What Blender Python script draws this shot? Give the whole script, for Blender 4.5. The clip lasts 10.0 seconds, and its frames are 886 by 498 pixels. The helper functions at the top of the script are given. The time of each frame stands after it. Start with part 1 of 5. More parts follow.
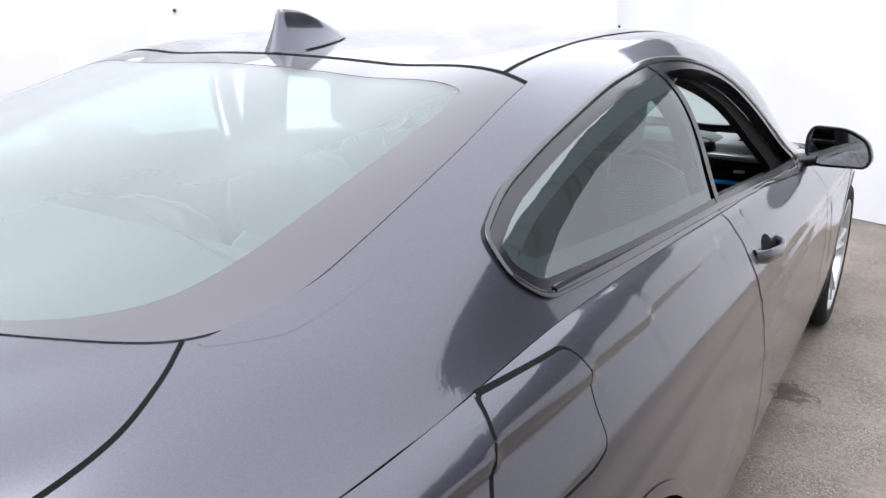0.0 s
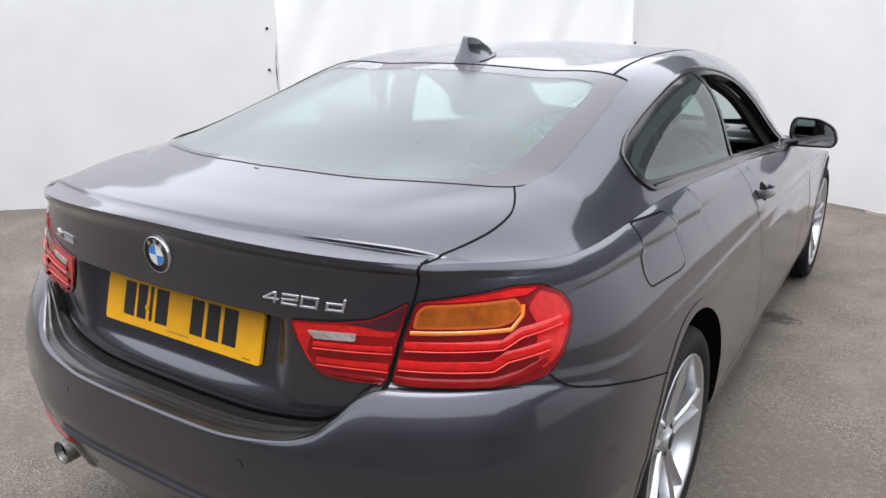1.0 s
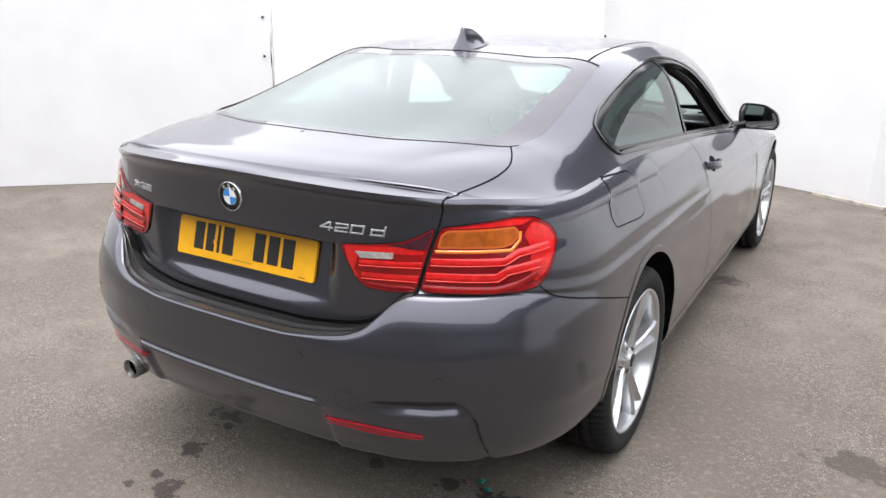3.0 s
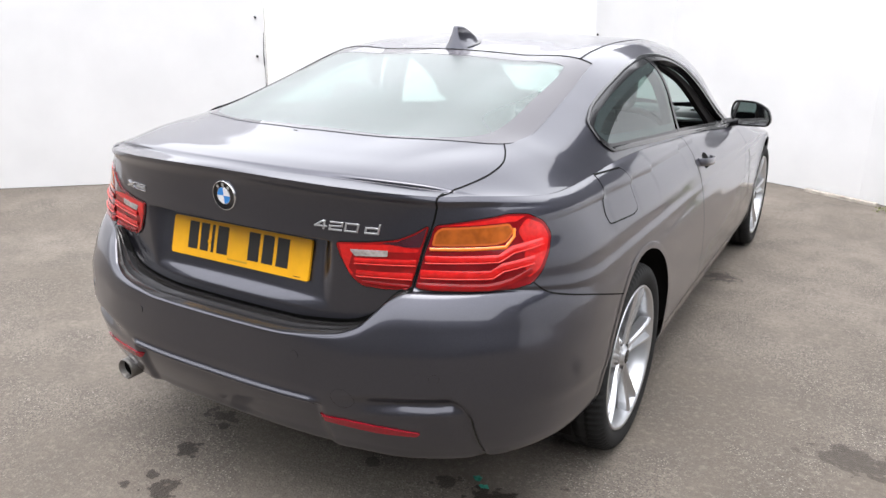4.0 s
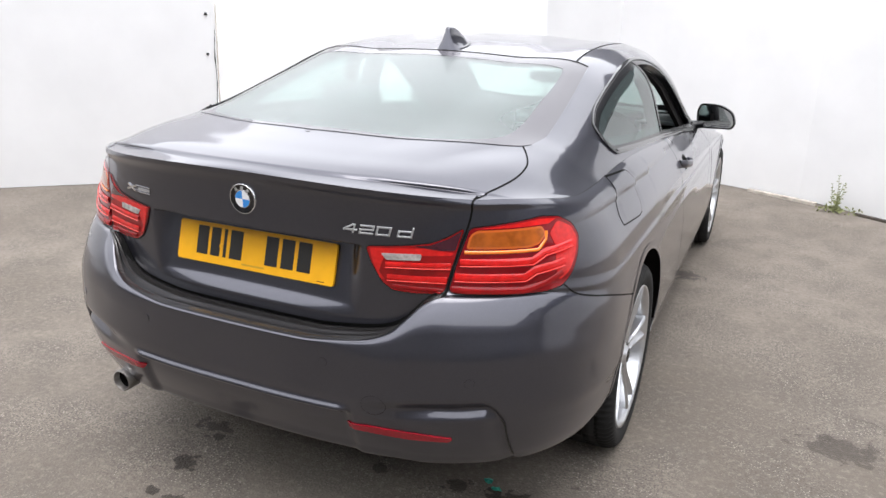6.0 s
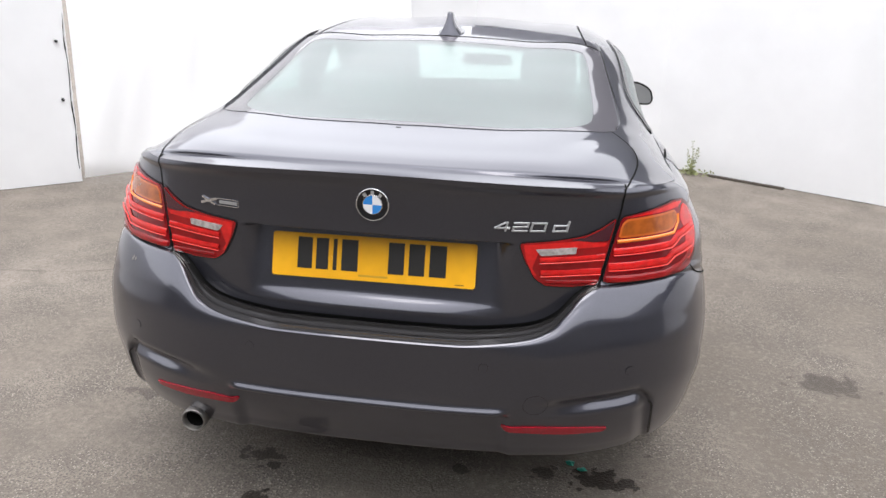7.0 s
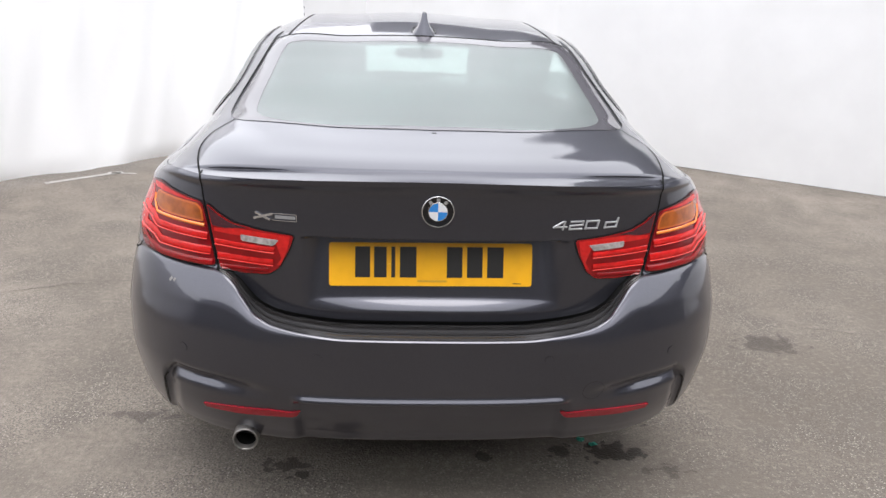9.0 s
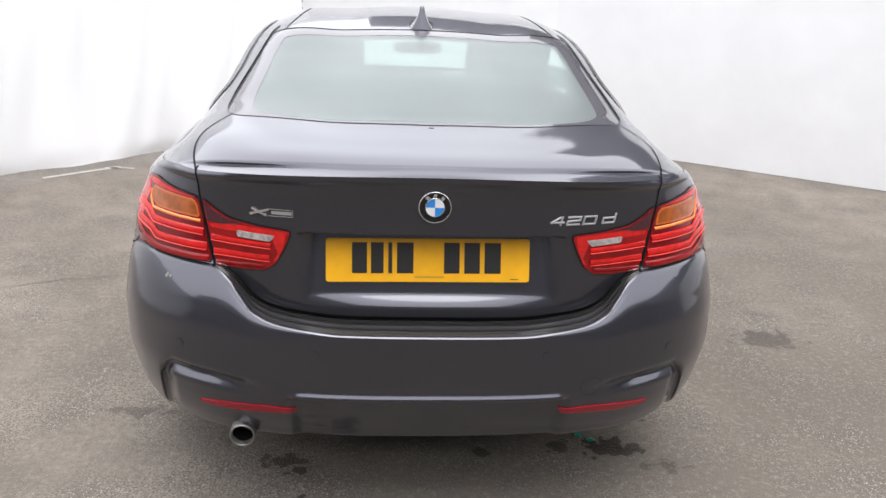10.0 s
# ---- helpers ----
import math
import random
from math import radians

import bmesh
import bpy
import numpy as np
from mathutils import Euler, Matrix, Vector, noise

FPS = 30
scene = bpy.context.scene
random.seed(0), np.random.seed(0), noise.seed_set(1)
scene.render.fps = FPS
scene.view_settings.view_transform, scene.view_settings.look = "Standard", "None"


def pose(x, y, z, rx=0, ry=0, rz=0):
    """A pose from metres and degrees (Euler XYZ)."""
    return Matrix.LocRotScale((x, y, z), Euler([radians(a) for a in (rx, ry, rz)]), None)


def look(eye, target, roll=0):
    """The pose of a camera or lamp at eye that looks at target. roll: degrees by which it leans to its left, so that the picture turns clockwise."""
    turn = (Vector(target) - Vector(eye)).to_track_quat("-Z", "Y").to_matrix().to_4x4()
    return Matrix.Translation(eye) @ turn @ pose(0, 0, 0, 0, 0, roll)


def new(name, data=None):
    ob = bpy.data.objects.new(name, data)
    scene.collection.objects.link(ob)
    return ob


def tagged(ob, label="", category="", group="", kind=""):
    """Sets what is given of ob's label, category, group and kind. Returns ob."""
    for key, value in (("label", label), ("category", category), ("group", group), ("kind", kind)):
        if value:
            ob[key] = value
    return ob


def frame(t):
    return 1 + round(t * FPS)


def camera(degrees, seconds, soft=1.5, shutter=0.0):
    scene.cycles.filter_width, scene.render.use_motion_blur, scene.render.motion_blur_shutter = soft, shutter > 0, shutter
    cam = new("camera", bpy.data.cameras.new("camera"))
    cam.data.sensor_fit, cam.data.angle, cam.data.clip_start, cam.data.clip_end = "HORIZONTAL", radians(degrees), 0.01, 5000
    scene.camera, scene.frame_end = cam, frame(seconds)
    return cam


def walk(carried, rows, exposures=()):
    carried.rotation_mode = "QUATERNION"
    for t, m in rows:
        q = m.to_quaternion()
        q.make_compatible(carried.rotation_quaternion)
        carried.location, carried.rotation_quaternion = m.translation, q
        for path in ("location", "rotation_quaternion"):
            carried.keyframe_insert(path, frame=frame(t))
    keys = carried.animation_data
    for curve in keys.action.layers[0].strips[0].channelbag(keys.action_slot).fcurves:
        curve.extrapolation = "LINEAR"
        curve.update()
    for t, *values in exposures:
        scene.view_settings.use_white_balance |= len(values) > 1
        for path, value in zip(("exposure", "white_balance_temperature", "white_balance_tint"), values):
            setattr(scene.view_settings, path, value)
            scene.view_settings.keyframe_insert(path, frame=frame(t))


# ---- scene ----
cam = camera(60.3, 10.0)
PATH = [
    (0, (1.152, 0.107, 1.39), (0.107, 1.697, 0.774), -0.0),
    (0.5, (1.203, -0.453, 1.421), (0.179, 1.146, 0.791), -0.2),
    (1, (1.339, -0.943, 1.444), (0.304, 0.664, 0.857), 0.2),
    (1.5, (1.426, -1.276, 1.442), (0.436, 0.358, 0.852), 0.1),
    (2, (1.48, -1.394, 1.454), (0.512, 0.249, 0.852), 1.0),
    (2.5, (1.493, -1.397, 1.454), (0.525, 0.244, 0.848), 1.3),
    (4, (1.499, -1.403, 1.448), (0.547, 0.247, 0.842), 0.9),
    (4.5, (1.498, -1.405, 1.449), (0.55, 0.248, 0.842), 1.0),
    (5, (1.5, -1.406, 1.447), (0.558, 0.25, 0.84), 0.9),
    (6.3, (1.049, -1.576, 1.443), (0.369, 0.202, 0.831), 2.3),
    (6.5, (0.869, -1.625, 1.446), (0.277, 0.173, 0.802), 2.2),
    (7, (0.402, -1.691, 1.436), (0.15, 0.19, 0.804), 2.1),
    (7.5, (0.022, -1.763, 1.482), (0.067, 0.132, 0.844), 1.3),
    (8, (-0.087, -1.78, 1.492), (0.024, 0.111, 0.85), 1.2),
    (8.5, (-0.114, -1.776, 1.489), (0.019, 0.111, 0.842), 1.9),
    (9, (-0.114, -1.762, 1.487), (0.023, 0.121, 0.827), 2.3),
    (9.5, (-0.109, -1.756, 1.488), (0.032, 0.123, 0.817), 2.4),
    (10, (-0.108, -1.754, 1.488), (0.031, 0.124, 0.814), 2.3),
]
walk(cam, [(t, look(eye, target, roll)) for t, eye, target, roll in PATH],
     exposures=[(0.0, 2.00, 6200, 13), (0.4, 1.80, 6230, 13), (1.0, 1.64, 6300, 11), (2.0, 1.96, 6430, 11), (5.0, 1.96, 6430, 11), (6.5, 1.88, 6430, 11), (7.0, 1.88, 6430, 11), (7.5, 1.74, 6430, 11), (8.0, 1.76, 6430, 11), (9.0, 1.82, 6430, 11), (10.0, 1.84, 6430, 11)])

# ---------------------------------------------------------------- light
world = bpy.data.worlds.new("sky")
scene.world = world
world.use_nodes = True
wn = world.node_tree.nodes
sky = wn.new("ShaderNodeTexSky")
sky.sky_type, sky.sun_disc = "NISHITA", False
sky.sun_elevation, sky.sun_rotation = radians(82), radians(190)
sky.air_density, sky.dust_density, sky.ozone_density = 1.0, 4.0, 1.0
wn["Background"].inputs["Strength"].default_value = 0.15
pale = wn.new("ShaderNodeHueSaturation")
pale.inputs["Saturation"].default_value = 0.22
world.node_tree.links.new(sky.outputs["Color"], pale.inputs["Color"])
cloud = wn.new("ShaderNodeMix")
cloud.data_type = "RGBA"
cloud.inputs[0].default_value = 0.80
cloud.inputs[7].default_value = (4.75, 4.8, 4.95, 1)
world.node_tree.links.new(pale.outputs["Color"], cloud.inputs[6])
world.node_tree.links.new(cloud.outputs[2], wn["Background"].inputs["Color"])

sun = new("sun", bpy.data.lights.new("sun", "SUN"))
sun.data.energy, sun.data.angle, sun.data.color = 0.5, radians(40), (1.0, 0.97, 0.93)
sun.matrix_world = look((1, -4, 14), (0, 0, 0))

from mathutils.bvhtree import BVHTree
from mathutils.geometry import barycentric_transform, delaunay_2d_cdt

# ---------------------------------------------------------------- materials
def material(name, colour, rough=0.5, metal=0.0, coat=0.0, bump=0.0, scale=40.0, vary=0.0, vary_scale=3.0, spec=0.5):
    m = bpy.data.materials.new(name)
    m.use_nodes = True
    nt = m.node_tree
    b = nt.nodes["Principled BSDF"]
    b.inputs["Base Color"].default_value = (*colour, 1)
    b.inputs["Roughness"].default_value = rough
    b.inputs["Metallic"].default_value = metal
    b.inputs["Coat Weight"].default_value = coat
    b.inputs["Coat Roughness"].default_value = 0.03
    b.inputs["Specular IOR Level"].default_value = spec
    tc = nt.nodes.new("ShaderNodeTexCoord")
    if vary:
        n = nt.nodes.new("ShaderNodeTexNoise")
        n.inputs["Scale"].default_value, n.inputs["Detail"].default_value = vary_scale, 6
        nt.links.new(tc.outputs["Object"], n.inputs["Vector"])
        r = nt.nodes.new("ShaderNodeMapRange")
        r.inputs["From Min"].default_value, r.inputs["From Max"].default_value = 0.3, 0.7
        r.inputs["To Min"].default_value, r.inputs["To Max"].default_value = 1 - vary, 1 + vary
        nt.links.new(n.outputs["Fac"], r.inputs["Value"])
        h = nt.nodes.new("ShaderNodeHueSaturation")
        h.inputs["Color"].default_value = (*colour, 1)
        nt.links.new(r.outputs["Result"], h.inputs["Value"])
        nt.links.new(h.outputs["Color"], b.inputs["Base Color"])
    if bump:
        n = nt.nodes.new("ShaderNodeTexNoise")
        n.inputs["Scale"].default_value, n.inputs["Detail"].default_value = scale, 4
        nt.links.new(tc.outputs["Object"], n.inputs["Vector"])
        u = nt.nodes.new("ShaderNodeBump")
        u.inputs["Strength"].default_value, u.inputs["Distance"].default_value = bump, 0.01
        nt.links.new(n.outputs["Fac"], u.inputs["Height"])
        nt.links.new(u.outputs["Normal"], b.inputs["Normal"])
    return m


def paint_material():
    """Dark metallic base with fine flake under a clear, slightly orange-peeled lacquer with road film."""
    m = material("grey metallic paint", (0.058, 0.059, 0.071), 0.30, 0.85, coat=1.0, spec=0.15)
    nt = m.node_tree
    b = nt.nodes["Principled BSDF"]
    b.inputs["Coat IOR"].default_value = 1.58
    b.inputs["Coat Roughness"].default_value = 0.02
    b.inputs["Coat Tint"].default_value = (0.96, 0.95, 1.0, 1)
    tc = nt.nodes.new("ShaderNodeTexCoord")
    flake = nt.nodes.new("ShaderNodeTexVoronoi")
    flake.inputs["Scale"].default_value = 900
    nt.links.new(tc.outputs["Object"], flake.inputs["Vector"])
    r = nt.nodes.new("ShaderNodeMapRange")
    r.inputs["To Min"].default_value, r.inputs["To Max"].default_value = 0.88, 1.14
    nt.links.new(flake.outputs["Color"], r.inputs["Value"])
    h = nt.nodes.new("ShaderNodeHueSaturation")
    h.inputs["Color"].default_value = (0.058, 0.059, 0.071, 1)
    nt.links.new(r.outputs["Result"], h.inputs["Value"])
    nt.links.new(h.outputs["Color"], b.inputs["Base Color"])
    film = nt.nodes.new("ShaderNodeTexNoise")
    film.inputs["Scale"].default_value, film.inputs["Detail"].default_value = 7, 8
    nt.links.new(tc.outputs["Object"], film.inputs["Vector"])
    c = nt.nodes.new("ShaderNodeMapRange")
    c.inputs["From Min"].default_value, c.inputs["From Max"].default_value = 0.35, 0.75
    c.inputs["To Min"].default_value, c.inputs["To Max"].default_value = 0.006, 0.035
    nt.links.new(film.outputs["Fac"], c.inputs["Value"])
    nt.links.new(c.outputs["Result"], b.inputs["Coat Roughness"])
    peel = nt.nodes.new("ShaderNodeTexNoise")
    peel.inputs["Scale"].default_value, peel.inputs["Detail"].default_value = 160, 2
    nt.links.new(tc.outputs["Object"], peel.inputs["Vector"])
    u = nt.nodes.new("ShaderNodeBump")
    u.inputs["Strength"].default_value, u.inputs["Distance"].default_value = 0.03, 0.002
    nt.links.new(peel.outputs["Fac"], u.inputs["Height"])
    nt.links.new(u.outputs["Normal"], b.inputs["Coat Normal"])
    return m


PAINT = paint_material()
WALL = material("white panel", (0.74, 0.74, 0.745), 0.6, vary=0.03, bump=0.05, scale=4)
# damp and oily spots: x, y, half sizes, strength
SPOTS = [(1.595, 1.25, 0.12, 0.085, 0.55), (0.655, 0.42, 0.10, 0.055, 0.85), (0.47, 0.42, 0.045, 0.035, 0.75), (0.205, 0.39, 0.028, 0.03, 0.75), (-0.376, 0.125, 0.045, 0.04, 0.85),
         (-0.26, -0.075, 0.06, 0.045, 0.75), (-0.384, -0.114, 0.022, 0.016, 0.8), (-0.345, -0.033, 0.028, 0.016, 0.8), (-0.398, 0.30, 0.04, 0.03, 0.8), (-0.43, 0.35, 0.06, 0.04, 0.7),
         (0.81, 0.31, 0.06, 0.03, 0.5), (0.815, 0.59, 0.02, 0.015, 0.7), (0.82, 2.947, 0.09, 0.07, 0.6), (-0.985, 0.649, 0.11, 0.03, 0.45)]
BLACK = material("black plastic", (0.007, 0.007, 0.008), 0.16)
RUBBER = material("tyre rubber", (0.016, 0.016, 0.016), 0.8, spec=0.22)
ALLOY = material("silver alloy", (0.62, 0.63, 0.65), 0.28, 0.9)

SOLE = material("damp timber", (0.06, 0.05, 0.04), 0.85, vary=0.3, vary_scale=12)
BATTEN = material("weathered timber", (0.46, 0.42, 0.37), 0.85, vary=0.3, vary_scale=15)
CLADDING = material("dark corrugated steel", (0.055, 0.058, 0.062), 0.5, 0.2, vary=0.2, vary_scale=2)
DARKWALL = material("dark render", (0.20, 0.198, 0.195), 0.9, vary=0.3, vary_scale=0.6)
SHEET = material("white plastic sheet", (0.86, 0.86, 0.862), 0.5, bump=0.15, scale=9)
sheet_nodes, sheet_links = SHEET.node_tree.nodes, SHEET.node_tree.links
glow_through = sheet_nodes.new("ShaderNodeBsdfTranslucent")
glow_through.inputs["Color"].default_value = (0.93, 0.93, 0.93, 1)
half = sheet_nodes.new("ShaderNodeMixShader")
half.inputs[0].default_value = 0.10
sheet_links.new(sheet_nodes["Principled BSDF"].outputs[0], half.inputs[1])
sheet_links.new(glow_through.outputs[0], half.inputs[2])
sheet_links.new(half.outputs[0], sheet_nodes["Material Output"].inputs["Surface"])
OLD_PAINT = material("worn white paint", (0.31, 0.295, 0.275), 0.8, vary=0.3, vary_scale=20)
CRACK = material("dusty crack", (0.085, 0.074, 0.063), 0.95, vary=0.3, vary_scale=25)
LEAF = material("weed leaf", (0.19, 0.205, 0.085), 0.6, vary=0.4, vary_scale=30)


def ground_material(spots):
    """Pale worn tarmac with exposed stones, broad blotches and damp oil spots."""
    m = bpy.data.materials.new("worn tarmac")
    m.use_nodes = True
    nt = m.node_tree
    b = nt.nodes["Principled BSDF"]
    b.inputs["Roughness"].default_value = 0.88
    b.inputs["Specular IOR Level"].default_value = 0.3
    tc = nt.nodes.new("ShaderNodeTexCoord")
    pos = tc.outputs["Object"]

    def tex(kind, scale, detail=4):
        n = nt.nodes.new(kind)
        n.inputs["Scale"].default_value = scale
        if kind == "ShaderNodeTexNoise":
            n.inputs["Detail"].default_value = detail
        nt.links.new(pos, n.inputs["Vector"])
        return n

    def span(v, lo, hi, a, c):
        r = nt.nodes.new("ShaderNodeMapRange")
        r.inputs["From Min"].default_value, r.inputs["From Max"].default_value = lo, hi
        r.inputs["To Min"].default_value, r.inputs["To Max"].default_value = a, c
        nt.links.new(v, r.inputs["Value"])
        return r.outputs["Result"]

    def math_node(op, a, c):
        n = nt.nodes.new("ShaderNodeMath")
        n.operation = op
        for i, q in enumerate((a, c)):
            if isinstance(q, (int, float)):
                n.inputs[i].default_value = q
            else:
                nt.links.new(q, n.inputs[i])
        return n.outputs[0]

    def mix(f, a, c):
        n = nt.nodes.new("ShaderNodeMix")
        n.data_type = "RGBA"
        nt.links.new(f, n.inputs[0])
        for i, q in ((6, a), (7, c)):
            if isinstance(q, tuple):
                n.inputs[i].default_value = (*q, 1)
            else:
                nt.links.new(q, n.inputs[i])
        return n.outputs[2]

    broad = tex("ShaderNodeTexNoise", 1.1, 7)
    mid = tex("ShaderNodeTexNoise", 7, 6)
    grit = tex("ShaderNodeTexNoise", 130, 3)
    stones = tex("ShaderNodeTexVoronoi", 120)
    clump = tex("ShaderNodeTexNoise", 42, 4)
    col = mix(span(broad.outputs["Fac"], 0.35, 0.65, 0, 1), (0.172, 0.149, 0.126), (0.232, 0.203, 0.174))
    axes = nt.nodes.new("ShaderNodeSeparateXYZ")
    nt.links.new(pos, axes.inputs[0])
    # Near shade put into the colour: darker towards -y, most at the right.
    near_shade = math_node("ADD", axes.outputs["Y"], span(broad.outputs["Fac"], 0.3, 0.7, -1.6, 1.6))
    near_shade = math_node("SUBTRACT", near_shade, math_node("MULTIPLY", math_node("MAXIMUM", math_node("SUBTRACT", axes.outputs["X"], 0.2), 0.0), span(axes.outputs["Y"], 1.0, 3.4, 1.9, 0.0)))
    col = mix(span(near_shade, 3.0, -2.4, 0, 0.80), col, (0.106, 0.090, 0.074))
    col = mix(span(mid.outputs["Fac"], 0.40, 0.75, 0, 0.55), col, (0.112, 0.098, 0.085))
    loose = span(tex("ShaderNodeTexNoise", 2.3, 5).outputs["Fac"], 0.43, 0.58, 0.30, 1.0)
    blotch = tex("ShaderNodeTexNoise", 3.4, 6)
    col = mix(span(blotch.outputs["Fac"], 0.46, 0.68, 0, 0.55), col, (0.112, 0.098, 0.084))
    col = mix(math_node("MULTIPLY", span(grit.outputs["Fac"], 0.45, 0.64, 0, 0.85), loose), col, (0.070, 0.062, 0.055))
    col = mix(span(clump.outputs["Fac"], 0.50, 0.66, 0, 0.38), col, (0.098, 0.082, 0.067))
    col = mix(span(clump.outputs["Fac"], 0.44, 0.34, 0, 0.25), col, (0.270, 0.240, 0.207))
    pale = math_node("MULTIPLY", span(stones.outputs["Distance"], 0.18, 0.40, 1, 0), span(stones.outputs["Color"], 0.40, 0.60, 0, 1))
    patchy = math_node("MULTIPLY", math_node("MULTIPLY", pale, loose), span(mid.outputs["Fac"], 0.40, 0.60, 0.35, 1.0))
    col = mix(patchy, col, (0.33, 0.30, 0.265))
    wet = None
    wob = tex("ShaderNodeTexNoise", 21, 9)
    for x, y, rx, ry, dark in spots:
        mp = nt.nodes.new("ShaderNodeMapping")
        mp.vector_type = "TEXTURE"
        mp.inputs["Location"].default_value, mp.inputs["Scale"].default_value = (x, y, 0), (rx, ry, 1)
        nt.links.new(pos, mp.inputs["Vector"])
        ln = nt.nodes.new("ShaderNodeVectorMath")
        ln.operation = "LENGTH"
        nt.links.new(mp.outputs[0], ln.inputs[0])
        d = math_node("ADD", ln.outputs["Value"], span(wob.outputs["Fac"], 0.3, 0.7, -0.85, 0.85))
        one = span(d, 0.84, 1.0, min(1.0, dark * 1.12), 0)
        wet = one if wet is None else math_node("MAXIMUM", wet, one)
    col = mix(wet, col, (0.026, 0.020, 0.016))
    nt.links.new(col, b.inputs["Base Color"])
    nt.links.new(span(wet, 0, 1, 0.9, 0.55), b.inputs["Roughness"])
    bump = nt.nodes.new("ShaderNodeBump")
    bump.inputs["Strength"].default_value, bump.inputs["Distance"].default_value = 0.55, 0.006
    h = math_node("ADD", grit.outputs["Fac"], math_node("MULTIPLY", stones.outputs["Distance"], -0.5))
    nt.links.new(h, bump.inputs["Height"])
    nt.links.new(bump.outputs["Normal"], b.inputs["Normal"])
    return m


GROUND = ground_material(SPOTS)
SEALBLACK = material("rubber and felt", (0.008, 0.007, 0.007), 0.9, spec=0.1)
GREYPAD = material("grey dash skin", (0.24, 0.24, 0.245), 0.6, bump=0.2, scale=300)
TEAL = material("teal scrap", (0.03, 0.30, 0.22), 0.6)
LINING = material("dark cabin lining", (0.05, 0.05, 0.052), 0.85, bump=0.2, scale=400)
LEATHER = material("black leather", (0.022, 0.021, 0.021), 0.45, bump=0.15, scale=250)
FRIT = material("black glass print", (0.045, 0.040, 0.050), 0.55, coat=1.0, spec=0.3)
PAD = material("satin black plastic", (0.020, 0.019, 0.019), 0.14, spec=0.55, bump=0.03, scale=300)
TRIM = material("gloss black trim", (0.018, 0.018, 0.020), 0.12, coat=0.5)
CHROME = material("chrome", (0.80, 0.80, 0.81), 0.20, 1.0)
SILVER = material("satin silver", (0.55, 0.56, 0.58), 0.30, 0.8)
GAP = material("shadow gap", (0.006, 0.006, 0.006), 0.9, spec=0.1)
STEEL = material("dull steel", (0.22, 0.21, 0.20), 0.38, 0.9, vary=0.25, vary_scale=20)
SOOT_BLACK = material("soot and matt black", (0.008, 0.008, 0.008), 0.95, spec=0.1)
MIRROR = material("mirror", (0.85, 0.87, 0.88), 0.01, 1.0)
YELLOW = material("yellow plate", (0.74, 0.37, 0.008), 0.30, vary=0.04, vary_scale=30)
INK = material("black print", (0.015, 0.014, 0.013), 0.4)
OCHRE = material("faint print", (0.45, 0.25, 0.02), 0.4)
BLUE = material("blue enamel", (0.02, 0.22, 0.62), 0.2, coat=1.0)
WHITE_ENAMEL = material("white enamel", (0.75, 0.76, 0.78), 0.2, coat=1.0)
LAMP_DARK = material("deep red lens", (0.17, 0.003, 0.005), 0.12, coat=0.3, spec=0.3, vary=0.2, vary_scale=18)
LAMP_BURGUNDY = material("burgundy lens", (0.045, 0.003, 0.010), 0.08, coat=1.0)
LAMP_MID = material("mid red lens", (0.24, 0.004, 0.005), 0.12, coat=0.3, spec=0.3, vary=0.2, vary_scale=18)
LAMP_RED = material("red light guide", (0.52, 0.008, 0.007), 0.16, coat=0.3, vary=0.2, vary_scale=60)
LAMP_LIT = material("bright red edge", (0.74, 0.018, 0.012), 0.3, coat=0.2)
AMBER = material("amber lens", (0.50, 0.10, 0.012), 0.12, coat=1.0)
AMBER_DARK = material("amber bowl", (0.30, 0.070, 0.006), 0.16, coat=0.45, vary=0.35, vary_scale=28)
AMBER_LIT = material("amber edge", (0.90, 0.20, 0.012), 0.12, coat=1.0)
CLEAR = material("clear reversing lens", (0.48, 0.44, 0.43), 0.10, 0.4, coat=1.0, vary=0.35, vary_scale=90)
REFLECT = material("red reflector", (0.26, 0.003, 0.012), 0.2, coat=0.25, vary=0.15, vary_scale=200)


